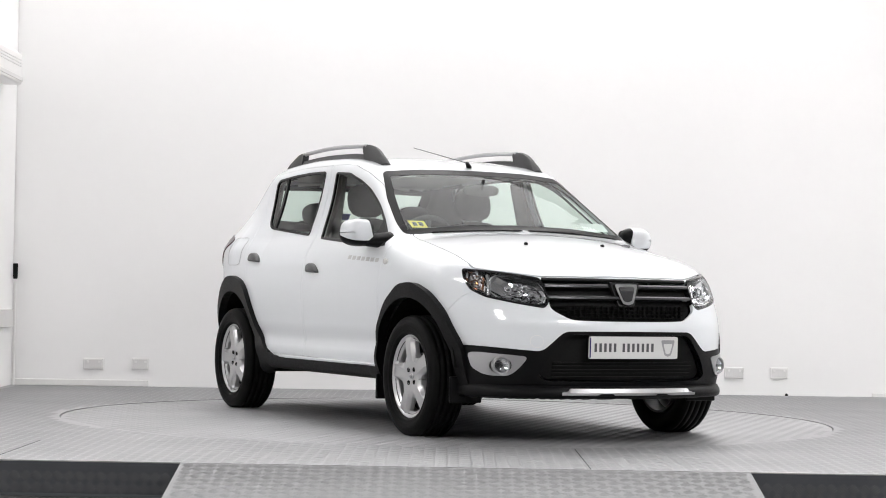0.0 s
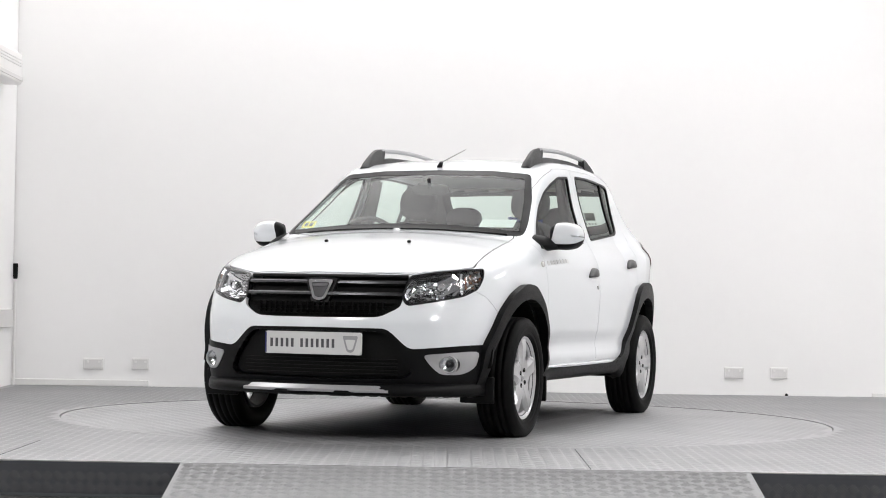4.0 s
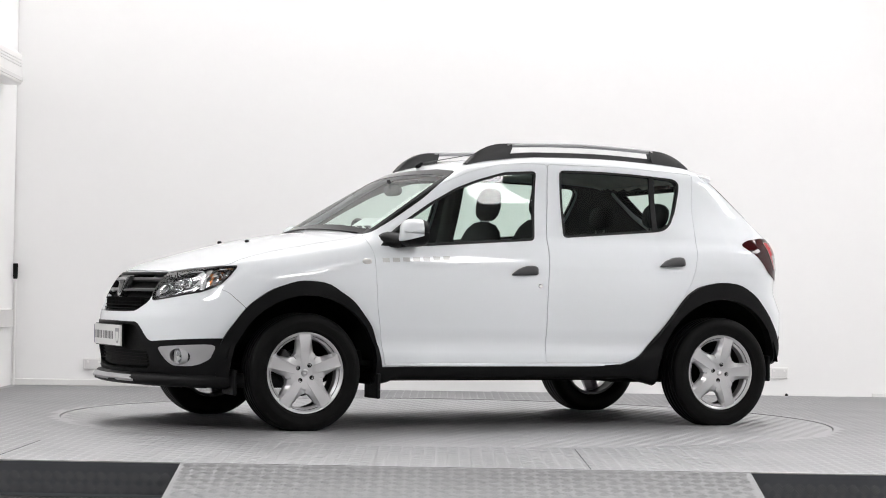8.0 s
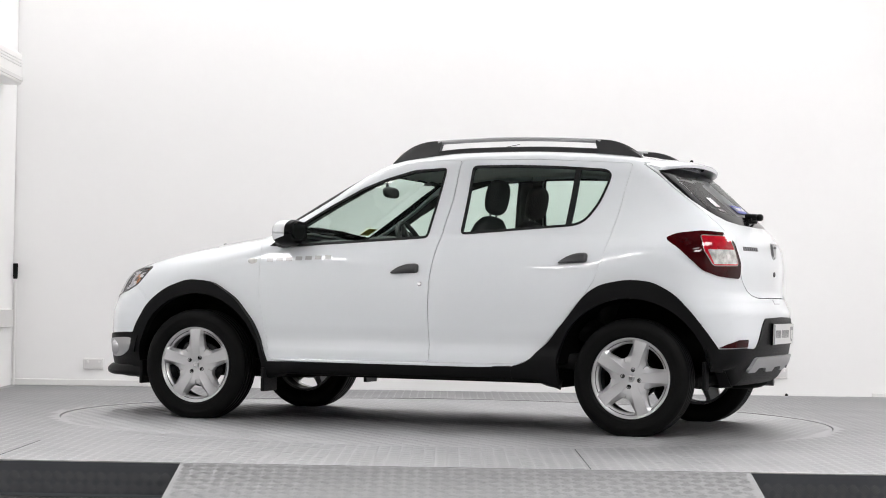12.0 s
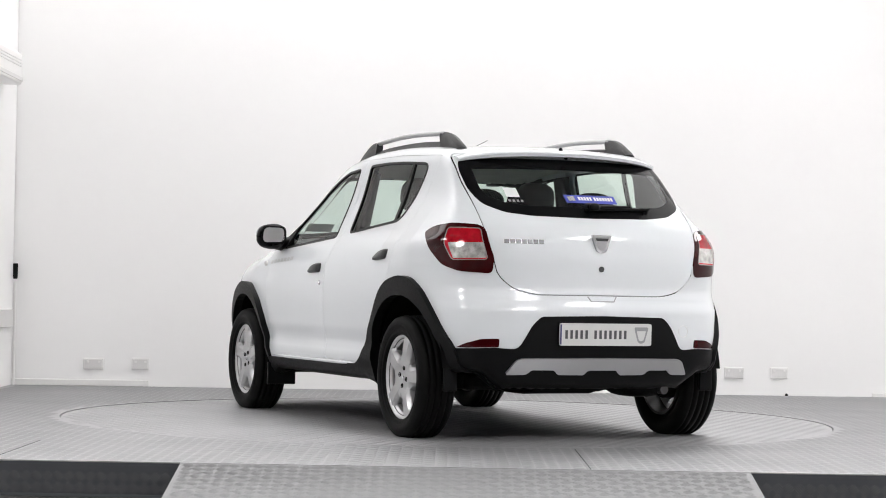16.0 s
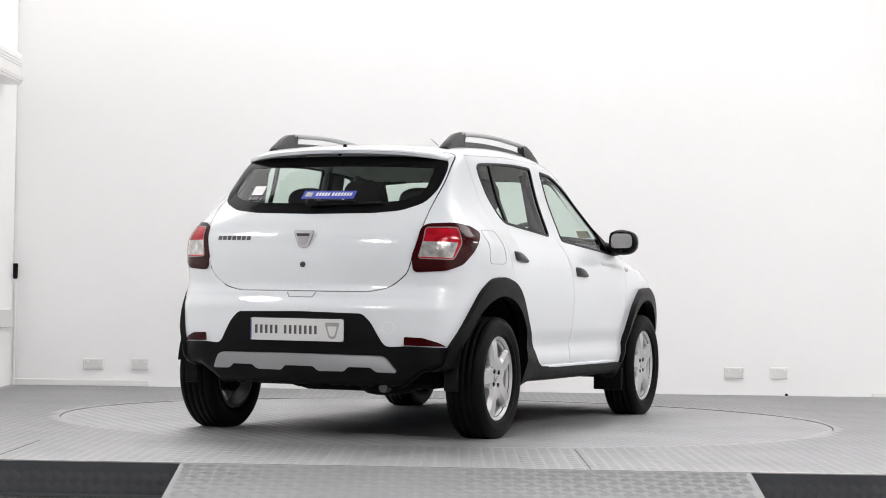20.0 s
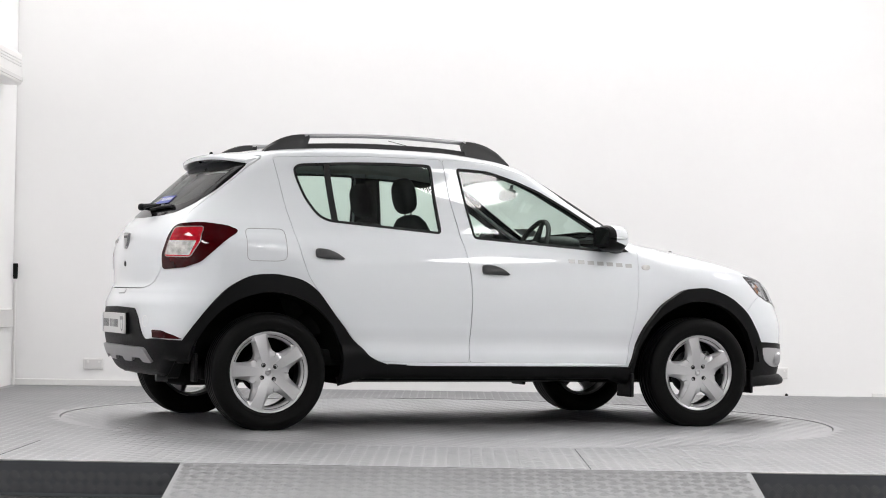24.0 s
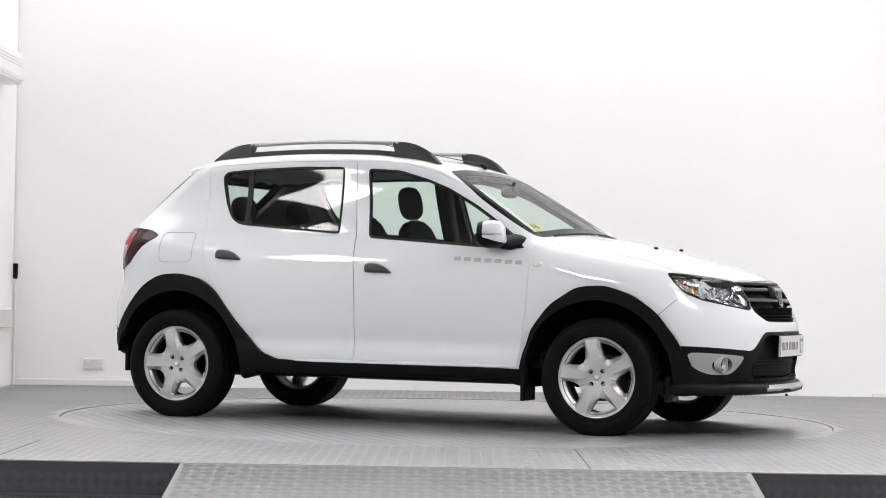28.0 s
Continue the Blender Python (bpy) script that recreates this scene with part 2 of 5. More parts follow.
def clay(nx=190, na=56, nf=128):
    """The half skin with y >= 0 as a grid of quads."""
    o, d = [], []
    fi = np.linspace(-math.pi / 2, math.pi / 2, nf + 1)
    cols = [(-1.25, a) for a in np.linspace(-math.pi / 2, 0, na + 1)[:-1]] + [(x, 0.0) for x in np.linspace(-1.25, 1.35, nx + 1)] + [(1.35, a) for a in np.linspace(0, math.pi / 2, na + 1)[1:]]
    for x, a in cols:
        for f in fi:
            o.append((x, 0, 0.72))
            d.append((math.sin(a), math.cos(a) * math.cos(f), math.cos(a) * math.sin(f)))
    return skin(np.array(o), np.array(d)), len(cols), nf + 1


# ---- cutting the skin into panels ----
def fillet(pts, r=0.02, n=3):
    """Rounds the corners of a closed outline."""
    out = []
    for i, p in enumerate(pts):
        p, a, b = Vector(p), Vector(pts[i - 1]), Vector(pts[(i + 1) % len(pts)])
        s = p + (a - p).normalized() * min(r, 0.45 * (a - p).length)
        e = p + (b - p).normalized() * min(r, 0.45 * (b - p).length)
        out += [tuple(s * (1 - t) ** 2 + p * 2 * t * (1 - t) + e * t * t) for t in [k / n for k in range(n + 1)]]
    return out


def shrink(pts, d):
    """The outline drawn in by d."""
    area = sum(pts[i - 1][0] * pts[i][1] - pts[i][0] * pts[i - 1][1] for i in range(len(pts)))
    s = 1 if area > 0 else -1
    out = []
    for i in range(len(pts)):
        p, a, b = Vector(pts[i]), Vector(pts[i - 1]), Vector(pts[(i + 1) % len(pts)])
        u = (p - a).normalized() + (b - p).normalized()
        u.normalize()
        out.append((p.x - s * u.y * d, p.y + s * u.x * d))
    return out


def inside(pts, a, b):
    res = np.zeros(len(a), bool)
    for i in range(len(pts)):
        (x0, y0), (x1, y1) = pts[i - 1], pts[i]
        if y0 != y1:
            res ^= ((y0 > b) != (y1 > b)) & (a < (x1 - x0) * (b - y0) / (y1 - y0) + x0)
    return res


SIDE = (Vector((1, 0, 0)), Vector((0, 0, 1)))
FACE = (Vector((0, 1, 0)), Vector((0, 0, 1)))
PLAN = (Vector((1, 0, 0)), Vector((0, 1, 0)))


def oblique(degrees):
    """Looking at the skin from that bearing, 0 from the front, 90 from its left."""
    a = radians(degrees)
    return (Vector((-math.sin(a), math.cos(a), 0)), Vector((0, 0, 1)))


def slant(axes, pts):
    return [(Vector(p).dot(axes[0]), p[2]) for p in pts]


CUTS = []          # name, axes, outline, limits in x and z


def cut(name, axes, pts, x=(-9, 9), z=(-9, 9), y=(-9, 9)):
    CUTS.append((name, axes, pts, x, z, y))


def ring(cx, cz, r, n=40):
    return [(cx + r * math.cos(2 * math.pi * k / n), cz + r * math.sin(2 * math.pi * k / n)) for k in range(n)]


HEAD_AX, TAIL_AX = oblique(37.4), oblique(139.2)
BONNET = fillet([(1.03, -0.1), (1.03, 0.30), (0.98, 0.50), (0.90, 0.662), (1.28, 0.670), (1.56, 0.685), (1.69, 0.690), (1.78, 0.618), (1.868, 0.515), (1.925, 0.43), (1.975, 0.20), (1.985, -0.1)], 0.03)
SCREEN = fillet([(-0.1, 1.455), (0.33, 1.450), (0.565, 1.430), (0.635, 1.28), (0.690, 1.12), (0.700, 1.055), (0.60, 1.060), (0.33, 1.085), (-0.1, 1.098)], 0.03)
F_DOOR = fillet([(0.925, 1.05), (0.900, 0.941), (0.895, 0.786), (0.886, 0.658), (0.856, 0.485), (0.831, 0.342), (-0.145, 0.360), (-0.139, 0.675), (-0.145, 0.815), (-0.163, 0.956),
                 (-0.187, 1.109), (-0.217, 1.264), (-0.235, 1.422), (-0.245, 1.487), (-0.10, 1.486), (0.05, 1.475), (0.24, 1.425), (0.40, 1.358), (0.56, 1.270), (0.71, 1.18), (0.83, 1.11)], 0.025)
R_DOOR = fillet([(-0.145, 0.360), (-0.139, 0.675), (-0.145, 0.815), (-0.163, 0.956), (-0.187, 1.109), (-0.217, 1.264), (-0.235, 1.422), (-0.245, 1.487), (-0.70, 1.488), (-1.228, 1.466), (-1.198, 1.325),
                 (-1.174, 1.169), (-1.144, 1.014), (-1.116, 0.905), (-1.084, 0.818), (-1.042, 0.754), (-0.916, 0.592), (-0.790, 0.450), (-0.727, 0.388), (-0.663, 0.362)], 0.025)
F_WIN = fillet([(-0.098, 1.043), (-0.165, 1.442), (0.033, 1.430), (0.207, 1.380), (0.341, 1.328), (0.514, 1.235), (0.664, 1.141), (0.80, 1.045), (0.85, 0.990), (0.669, 0.990)], 0.025)
R_WIN = fillet([(-0.286, 1.063), (-0.314, 1.453), (-0.562, 1.456), (-0.784, 1.450), (-0.916, 1.443), (-1.085, 1.432), (-1.118, 1.408), (-1.107, 1.352), (-1.066, 1.242), (-1.010, 1.155), (-0.968, 1.126), (-0.925, 1.114)], 0.03)
ARCH_F = fillet([(1.76, 0.15), (1.75, 0.42), (1.722, 0.502), (1.613, 0.655), (1.490, 0.745), (1.338, 0.795), (1.182, 0.785), (1.029, 0.690), (0.917, 0.548), (0.874, 0.421), (0.841, 0.324), (0.82, 0.15)], 0.05)
ARCH_R = fillet([(-0.60, 0.15), (-0.60, 0.345), (-0.663, 0.362), (-0.727, 0.386), (-0.790, 0.442), (-0.916, 0.584), (-1.042, 0.746), (-1.126, 0.800), (-1.277, 0.830), (-1.405, 0.820), (-1.525, 0.755), (-1.624, 0.648), (-1.706, 0.528), (-1.743, 0.463), (-1.77, 0.15)], 0.05)
SILL = [(0.86, 0.337), (-0.62, 0.352), (-0.62, 0.1), (0.86, 0.1)]
HEADLAMP = fillet(slant(HEAD_AX, [(1.629, 0.721, 0.868), (1.774, 0.619, 0.856), (1.868, 0.519, 0.840), (1.929, 0.433, 0.824), (1.975, 0.424, 0.771), (2.013, 0.418, 0.711), (2.021, 0.449, 0.672),
                                  (1.938, 0.583, 0.696), (1.822, 0.685, 0.724), (1.737, 0.727, 0.760), (1.682, 0.736, 0.813)]), 0.02)
TAILLAMP = fillet(slant(TAIL_AX, [(-1.448, 0.788, 1.050), (-1.513, 0.756, 1.080), (-1.628, 0.709, 1.094), (-1.737, 0.615, 1.085), (-1.764, 0.590, 1.059), (-1.800, 0.583, 0.974), (-1.813, 0.566, 0.926),
                                  (-1.809, 0.574, 0.842), (-1.724, 0.718, 0.852), (-1.649, 0.776, 0.884), (-1.574, 0.811, 0.959)]), 0.025)
TAIL_BRIGHT_O = fillet(slant(TAIL_AX, [(-1.632, 0.735, 1.066), (-1.749, 0.615, 1.062), (-1.801, 0.599, 0.914), (-1.705, 0.745, 0.911), (-1.655, 0.765, 0.99)]), 0.015)
TAIL_CLEAR_O = fillet(slant(TAIL_AX, [(-1.672, 0.755, 0.994), (-1.781, 0.611, 0.996), (-1.797, 0.600, 0.920), (-1.708, 0.741, 0.917)]), 0.008)
GRILLE = fillet([(-0.1, 0.826), (0.20, 0.828), (0.44, 0.826), (0.425, 0.72), (0.425, 0.668), (0.33, 0.616), (0.21, 0.612), (-0.1, 0.611)], 0.03)
LOWER = fillet([(-0.1, 0.563), (0.355, 0.560), (0.385, 0.545), (0.455, 0.477), (0.485, 0.460), (0.574, 0.467), (0.720, 0.481), (0.88, 0.49), (0.9, 0.1), (-0.1, 0.1)], 0.02)
INTAKE = fillet([(-0.1, 0.548), (0.335, 0.545), (0.370, 0.528), (0.445, 0.430), (0.490, 0.345), (0.450, 0.312), (-0.1, 0.302)], 0.02)
FOG = fillet([(0.534, 0.432), (0.745, 0.452), (0.735, 0.372), (0.69, 0.335), (0.607, 0.335), (0.569, 0.378)], 0.025)
TAILGATE = fillet([(-0.1, 0.738), (0.36, 0.738), (0.46, 0.759), (0.52, 0.803), (0.557, 0.843), (0.595, 1.00), (0.606, 1.09), (0.606, 1.20), (0.607, 1.33), (0.588, 1.475), (-0.1, 1.480)], 0.04)
BACKLIGHT = fillet([(-0.1, 1.452), (0.30, 1.448), (0.570, 1.440), (0.592, 1.38), (0.596, 1.27), (0.570, 1.198), (0.47, 1.154), (0.33, 1.139), (-0.1, 1.131)], 0.03)
R_LOWER = fillet([(-0.1, 0.640), (0.345, 0.632), (0.39, 0.589), (0.450, 0.485), (0.474, 0.468), (0.574, 0.474), (0.78, 0.466), (0.9, 0.46), (0.9, 0.1), (-0.1, 0.1)], 0.02)
RSKID = fillet([(-0.1, 0.428), (0.440, 0.424), (0.468, 0.414), (0.512, 0.348), (0.408, 0.350), (0.385, 0.372), (0.266, 0.372), (0.243, 0.350), (0.102, 0.349), (0.080, 0.372), (-0.1, 0.372)], 0.012)
REFLECTOR = fillet([(0.555, 0.520), (0.64, 0.517), (0.705, 0.495), (0.735, 0.474), (0.555, 0.478)], 0.010)

HEAD_MAIN = fillet(slant(HEAD_AX, [(1.750, 0.660, 0.842), (1.868, 0.519, 0.822), (1.925, 0.440, 0.804), (1.975, 0.430, 0.760), (2.008, 0.430, 0.715), (2.008, 0.458, 0.690), (1.938, 0.578, 0.706), (1.842, 0.671, 0.732)]), 0.022)
HEAD_TURN = fillet(slant(HEAD_AX, [(1.655, 0.715, 0.853), (1.742, 0.655, 0.843), (1.832, 0.678, 0.739), (1.745, 0.724, 0.770), (1.695, 0.730, 0.812)]), 0.012)
F_BUMPER = fillet([(1.60, 0.63), (1.70, 0.725), (1.80, 0.775), (2.0, 0.84), (2.3, 0.86), (2.3, 0.1), (1.60, 0.1)], 0.01)
R_BUMPER = fillet([(-1.45, 0.76), (-1.58, 0.862), (-1.68, 0.85), (-1.80, 0.80), (-2.2, 0.735), (-2.2, 0.1), (-1.45, 0.1)], 0.01)
cut("gap", SIDE, F_BUMPER, x=(1.5, 9))
cut("front_bumper", SIDE, shrink(F_BUMPER, 0.0025), x=(1.5, 9))
cut("rear_bumper", SIDE, R_BUMPER, x=(-9, -1.3))
cut("gap", PLAN, BONNET, z=(0.78, 1.2), x=(0.85, 9))
cut("bonnet", PLAN, shrink(BONNET, 0.007), z=(0.78, 1.2), x=(0.85, 9))
cut("gap", FACE, TAILGATE, x=(-9, -1.25))
cut("tailgate", FACE, shrink(TAILGATE, 0.005), x=(-9, -1.25))
cut("gap", SIDE, F_DOOR, y=(0.3, 9))
cut("front_door", SIDE, shrink(F_DOOR, 0.002), y=(0.3, 9))
cut("gap", SIDE, R_DOOR, y=(0.3, 9))
cut("rear_door", SIDE, shrink(R_DOOR, 0.002), y=(0.3, 9))
cut("front_window_trim", SIDE, F_WIN, y=(0.3, 9))
cut("front_window", SIDE, shrink(F_WIN, 0.013), y=(0.3, 9))
cut("rear_window_trim", SIDE, R_WIN, y=(0.3, 9))
cut("rear_window", SIDE, shrink(R_WIN, 0.013), y=(0.3, 9))
cut("window_divider", SIDE, [(-0.913, 1.45), (-0.945, 1.45), (-0.916, 1.10), (-0.884, 1.10)], y=(0.3, 9))
cut("screen_border", FACE, SCREEN, x=(0.15, 1.3), z=(1.0, 2))
cut("windscreen", FACE, shrink(SCREEN, 0.03), x=(0.15, 1.3), z=(1.0, 2))
cut("backlight_border", FACE, BACKLIGHT, x=(-9, -1.2))
cut("backlight", FACE, shrink(BACKLIGHT, 0.055), x=(-9, -1.2))
cut("grille_back", FACE, GRILLE, x=(1.5, 9))
cut("lower_front", FACE, LOWER, x=(1.55, 9))
cut("fog_bezel", FACE, FOG, x=(1.5, 9))
cut("fog_hole", FACE, ring(0.642, 0.386, 0.040, 24), x=(1.5, 9))
cut("intake", FACE, INTAKE, x=(1.7, 9))
cut("lower_rear", FACE, R_LOWER, x=(-9, -1.5))
cut("rear_skid", FACE, RSKID, x=(-9, -1.5))
cut("reflector", FACE, REFLECTOR, x=(-9, -1.4))
cut("tail_lamp", TAIL_AX, TAILLAMP, x=(-9, -1.3), y=(0.3, 9), z=(0.8, 1.15))
cut("tail_frame", TAIL_AX, shrink(TAIL_BRIGHT_O, -0.0045), x=(-9, -1.3), y=(0.3, 9), z=(0.8, 1.15))
cut("tail_bright", TAIL_AX, TAIL_BRIGHT_O, x=(-9, -1.3), y=(0.3, 9), z=(0.8, 1.15))
cut("tail_clear", TAIL_AX, TAIL_CLEAR_O, x=(-9, -1.3), y=(0.3, 9), z=(0.8, 1.15))
cut("headlamp_rim", HEAD_AX, HEADLAMP, x=(1.45, 9), y=(0.3, 9), z=(0.6, 0.95))
cut("headlamp", HEAD_AX, shrink(HEADLAMP, 0.007), x=(1.45, 9), y=(0.3, 9), z=(0.6, 0.95))
cut("headlamp_main", HEAD_AX, HEAD_MAIN, x=(1.45, 9), y=(0.3, 9), z=(0.6, 0.95))
cut("headlamp_turn", HEAD_AX, HEAD_TURN, x=(1.45, 9), y=(0.3, 9), z=(0.6, 0.95))
cut("front_arch", SIDE, ARCH_F, y=(0.4, 9))
cut("rear_arch", SIDE, ARCH_R, y=(0.4, 9))
cut("sill", SIDE, SILL, y=(0.4, 9))
cut("opening", SIDE, ring(1.285, 0.312, 0.405), y=(0.2, 9))
cut("opening", SIDE, ring(-1.288, 0.318, 0.412), y=(0.2, 9))


def knife(P, F, axes, pts, lim):
    """Cuts the faces along an outline seen along one direction; only those near it are touched."""
    A, B = axes
    (x0, x1), (z0, z1), (y0, y1) = lim
    a0, a1, b0, b1 = min(p[0] for p in pts), max(p[0] for p in pts), min(p[1] for p in pts), max(p[1] for p in pts)
    C = np.array(P)[np.array([f[0] for f in F])]
    u, v = C @ np.array(A), C @ np.array(B)
    mask = (C[:, 0] > x0 - 0.05) & (C[:, 0] < x1 + 0.05) & (C[:, 1] > y0 - 0.05) & (C[:, 1] < y1 + 0.05) & (C[:, 2] > z0 - 0.05) & (C[:, 2] < z1 + 0.05)
    mask &= (u > a0 - 0.08) & (u < a1 + 0.08) & (v > b0 - 0.08) & (v < b1 + 0.08)
    bm, own, index = bmesh.new(), {}, {}
    for k in np.nonzero(mask)[0]:
        for q in F[k]:
            if q not in own:
                own[q] = bm.verts.new(P[q])
                index[own[q]] = q
        bm.faces.new([own[q] for q in F[k]])

    def spread(f):
        us, vs = [q.co.dot(A) for q in f.verts], [q.co.dot(B) for q in f.verts]
        return (min(us), max(us), min(vs), max(vs), f)

    near = [spread(f) for f in bm.faces]
    for i in range(len(pts)):
        (pa, pb), (qa, qb) = pts[i - 1], pts[i]
        if abs(pa - qa) + abs(pb - qb) < 1e-4:
            continue
        l, r, d, t = min(pa, qa) - 1e-4, max(pa, qa) + 1e-4, min(pb, qb) - 1e-4, max(pb, qb) + 1e-4
        hit = [n[4] for n in near if n[1] > l and n[0] < r and n[3] > d and n[2] < t]
        if not hit:
            continue
        geom = list({e for f in hit for e in f.edges}) + list({q for f in hit for q in f.verts}) + hit
        was = set(hit)
        res = bmesh.ops.bisect_plane(bm, geom=geom, dist=1e-5, plane_co=A * pa + B * pb, plane_no=A * (qb - pb) - B * (qa - pa))
        near = [n for n in near if n[4] not in was] + [spread(g) for g in {h for h in res["geom"] if isinstance(h, bmesh.types.BMFace)} | {h for h in was if h.is_valid}]
    keep = [f for f, m in zip(F, mask) if not m]
    for f in bm.faces:
        for q in f.verts:
            if q not in index:
                index[q] = len(P)
                P.append(q.co[:])
        keep.append([index[q] for q in f.verts])
    bm.free()
    return keep


def gradient(P):
    e = 1e-4 * np.eye(3)
    n = len(P)
    f = body_field(*np.concatenate([P + e[0], P - e[0], P + e[1], P - e[1], P + e[2], P - e[2]]).T)
    g = np.stack([f[2 * k * n:(2 * k + 1) * n] - f[(2 * k + 1) * n:(2 * k + 2) * n] for k in range(3)], 1)
    return g / np.maximum(np.linalg.norm(g, axis=1), 1e-12)[:, None]


def cut_skin():
    """The skin's points, normals, faces and each face's panel."""
    P, nc, nr = clay(156, 46, 100)
    bm = bmesh.new()
    vs = [bm.verts.new(p) for p in P]
    for i in range(nc - 1):
        for j in range(nr - 1):
            bm.faces.new((vs[i * nr + j], vs[(i + 1) * nr + j], vs[(i + 1) * nr + j + 1], vs[i * nr + j + 1]))
    bmesh.ops.remove_doubles(bm, verts=bm.verts[:], dist=2e-4)
    bm.verts.index_update()
    P = [v.co[:] for v in bm.verts]
    F = [[v.index for v in f.verts] for f in bm.faces]
    bm.free()
    for name, axes, pts, x, z, y in CUTS:
        F = knife(P, F, axes, pts, (x, z, y))
    P = np.array(P)
    C = np.array([P[f].mean(axis=0) for f in F])
    region = np.full(len(F), "body_shell", dtype="U24")
    for name, axes, pts, x, z, y in CUTS:
        ok = (C[:, 0] > x[0]) & (C[:, 0] < x[1]) & (C[:, 1] > y[0]) & (C[:, 1] < y[1]) & (C[:, 2] > z[0]) & (C[:, 2] < z[1])
        ok &= inside(pts, C @ np.array(axes[0]), C @ np.array(axes[1]))
        if name == "window_divider":
            ok &= (region == "rear_window") | (region == "rear_window_trim")
        region[ok] = name
    N = gradient(P)
    down = np.array([N[f].mean(axis=0)[2] for f in F])
    region[(down < -0.96) & (C[:, 2] < 0.45) & (region != "opening")] = "underbody"
    N[np.abs(P[:, 1]) < 1e-4, 1] = 0
    # windings outward
    K = np.array([(f[0], f[1], f[-1]) for f in F])
    turn = np.einsum("ij,ij->i", np.cross(P[K[:, 1]] - P[K[:, 0]], P[K[:, 2]] - P[K[:, 0]]), N[K[:, 0]])
    F = [f[::-1] if t < 0 else f for f, t in zip(F, turn)]
    return P, N, F, region


SKIN_P, SKIN_N, SKIN_F, SKIN_R = cut_skin()


def panel(name, regions, mat, parent, out=0.0, depth=0.018, side=0, label="", keep=None):
    """A panel of the skin: moved out by `out`, its rim turned in by `depth`. side 1: the left one, -1: the right one, 0: across both."""
    F = [SKIN_F[i] for i in np.nonzero(np.isin(SKIN_R, regions))[0]]
    if keep:
        F = [f for f in F if keep(SKIN_P[f].mean(axis=0))]
    idx = sorted({v for f in F for v in f})
    back = {v: i for i, v in enumerate(idx)}
    P, N = SKIN_P[idx], SKIN_N[idx]
    if callable(out):
        out = out(P)[:, None]
    V, NN = [tuple(p) for p in P + N * out], [tuple(n) for n in N]
    Q = [[back[v] for v in f] for f in F]
    if depth:
        edges = {}
        for f in Q:
            for i in range(len(f)):
                a, b = f[i - 1], f[i]
                edges[(a, b)] = edges.get((b, a), 0) + 1 if (b, a) in edges else 1
        rim = [(a, b) for a, b in edges if (b, a) not in edges and not (abs(P[a][1]) < 1e-3 and abs(P[b][1]) < 1e-3)]
        made = {}
        deep = P + N * (out - depth)
        acc = {}
        for a, b in rim:
            n = Vector(P[b] - P[a]).cross(Vector(N[a]))
            n.normalize()
            n = np.array(n)
            acc[a] = acc.get(a, 0) + n
            acc[b] = acc.get(b, 0) + n
        for a, b in rim:
            for v in (a, b):
                if v not in made:
                    n = acc[v] / max(np.linalg.norm(acc[v]), 1e-9)
                    made[v] = len(V)
                    V.extend((V[v], tuple(deep[v])))
                    NN.extend((tuple(n), tuple(n)))
            Q.append([made[b], made[a], made[a] + 1, made[b] + 1])
    V, NN = np.array(V), np.array(NN)
    if side == -1:
        V, NN, Q = V * (1, -1, 1), NN * (1, -1, 1), [q[::-1] for q in Q]
    elif side == 0:
        n = len(V)
        Q = Q + [[v + n for v in q[::-1]] for q in Q]
        V, NN = np.concatenate([V, V * (1, -1, 1)]), np.concatenate([NN, NN * (1, -1, 1)])
    me = bpy.data.meshes.new(name)
    me.from_pydata([tuple(v) for v in V], [], Q)
    me.materials.append(mat)
    me.shade_smooth()
    me.normals_split_custom_set_from_vertices([tuple(n) for n in NN])
    ob = new(name, me)
    ob.parent = parent
    return tagged(ob, label)


def on_skin(axis, a, b, sign=1):
    """The point of the skin at the place (a, b) seen along an axis: 'y' (a, b are x, z), 'x' (y, z), 'z' (x, y)."""
    if axis == "y":
        o, d = (a, 0.0, b), (0, sign, 0)
    elif axis == "x":
        o, d = (0.0, a, b), (sign, 0, 0)
    else:
        o, d = (a, b, 0.72), (0, 0, 1)
    o, d = np.array(o, float), np.array(d, float)
    lo, far = 0.0, 2.4
    for _ in range(4):                       # twenty-five places at once, four times over
        t = np.linspace(lo, far, 25)
        f = body_field(*(o + t[:, None] * d).T)
        k = max(int(np.argmax(f > 0)), 1)
        lo, far = t[k - 1], t[k]
    p = o + d * (lo + far) / 2
    return Vector(p), Vector(gradient(p[None])[0])


# ---- structure ----
FLOOR_EDGE, LOW = -3.43, -0.15
RAMP_X0, RAMP_X1 = -1.13, 1.30
WALL_TURN = math.atan(0.06)


def on_wall(x, y, z):
    """A place on the back wall: x along it, y out of it towards the room."""
    return Matrix.Translation((0, 3.36, 0)) @ Matrix.Rotation(WALL_TURN, 4, "Z") @ Matrix.Translation((x, -y, z))


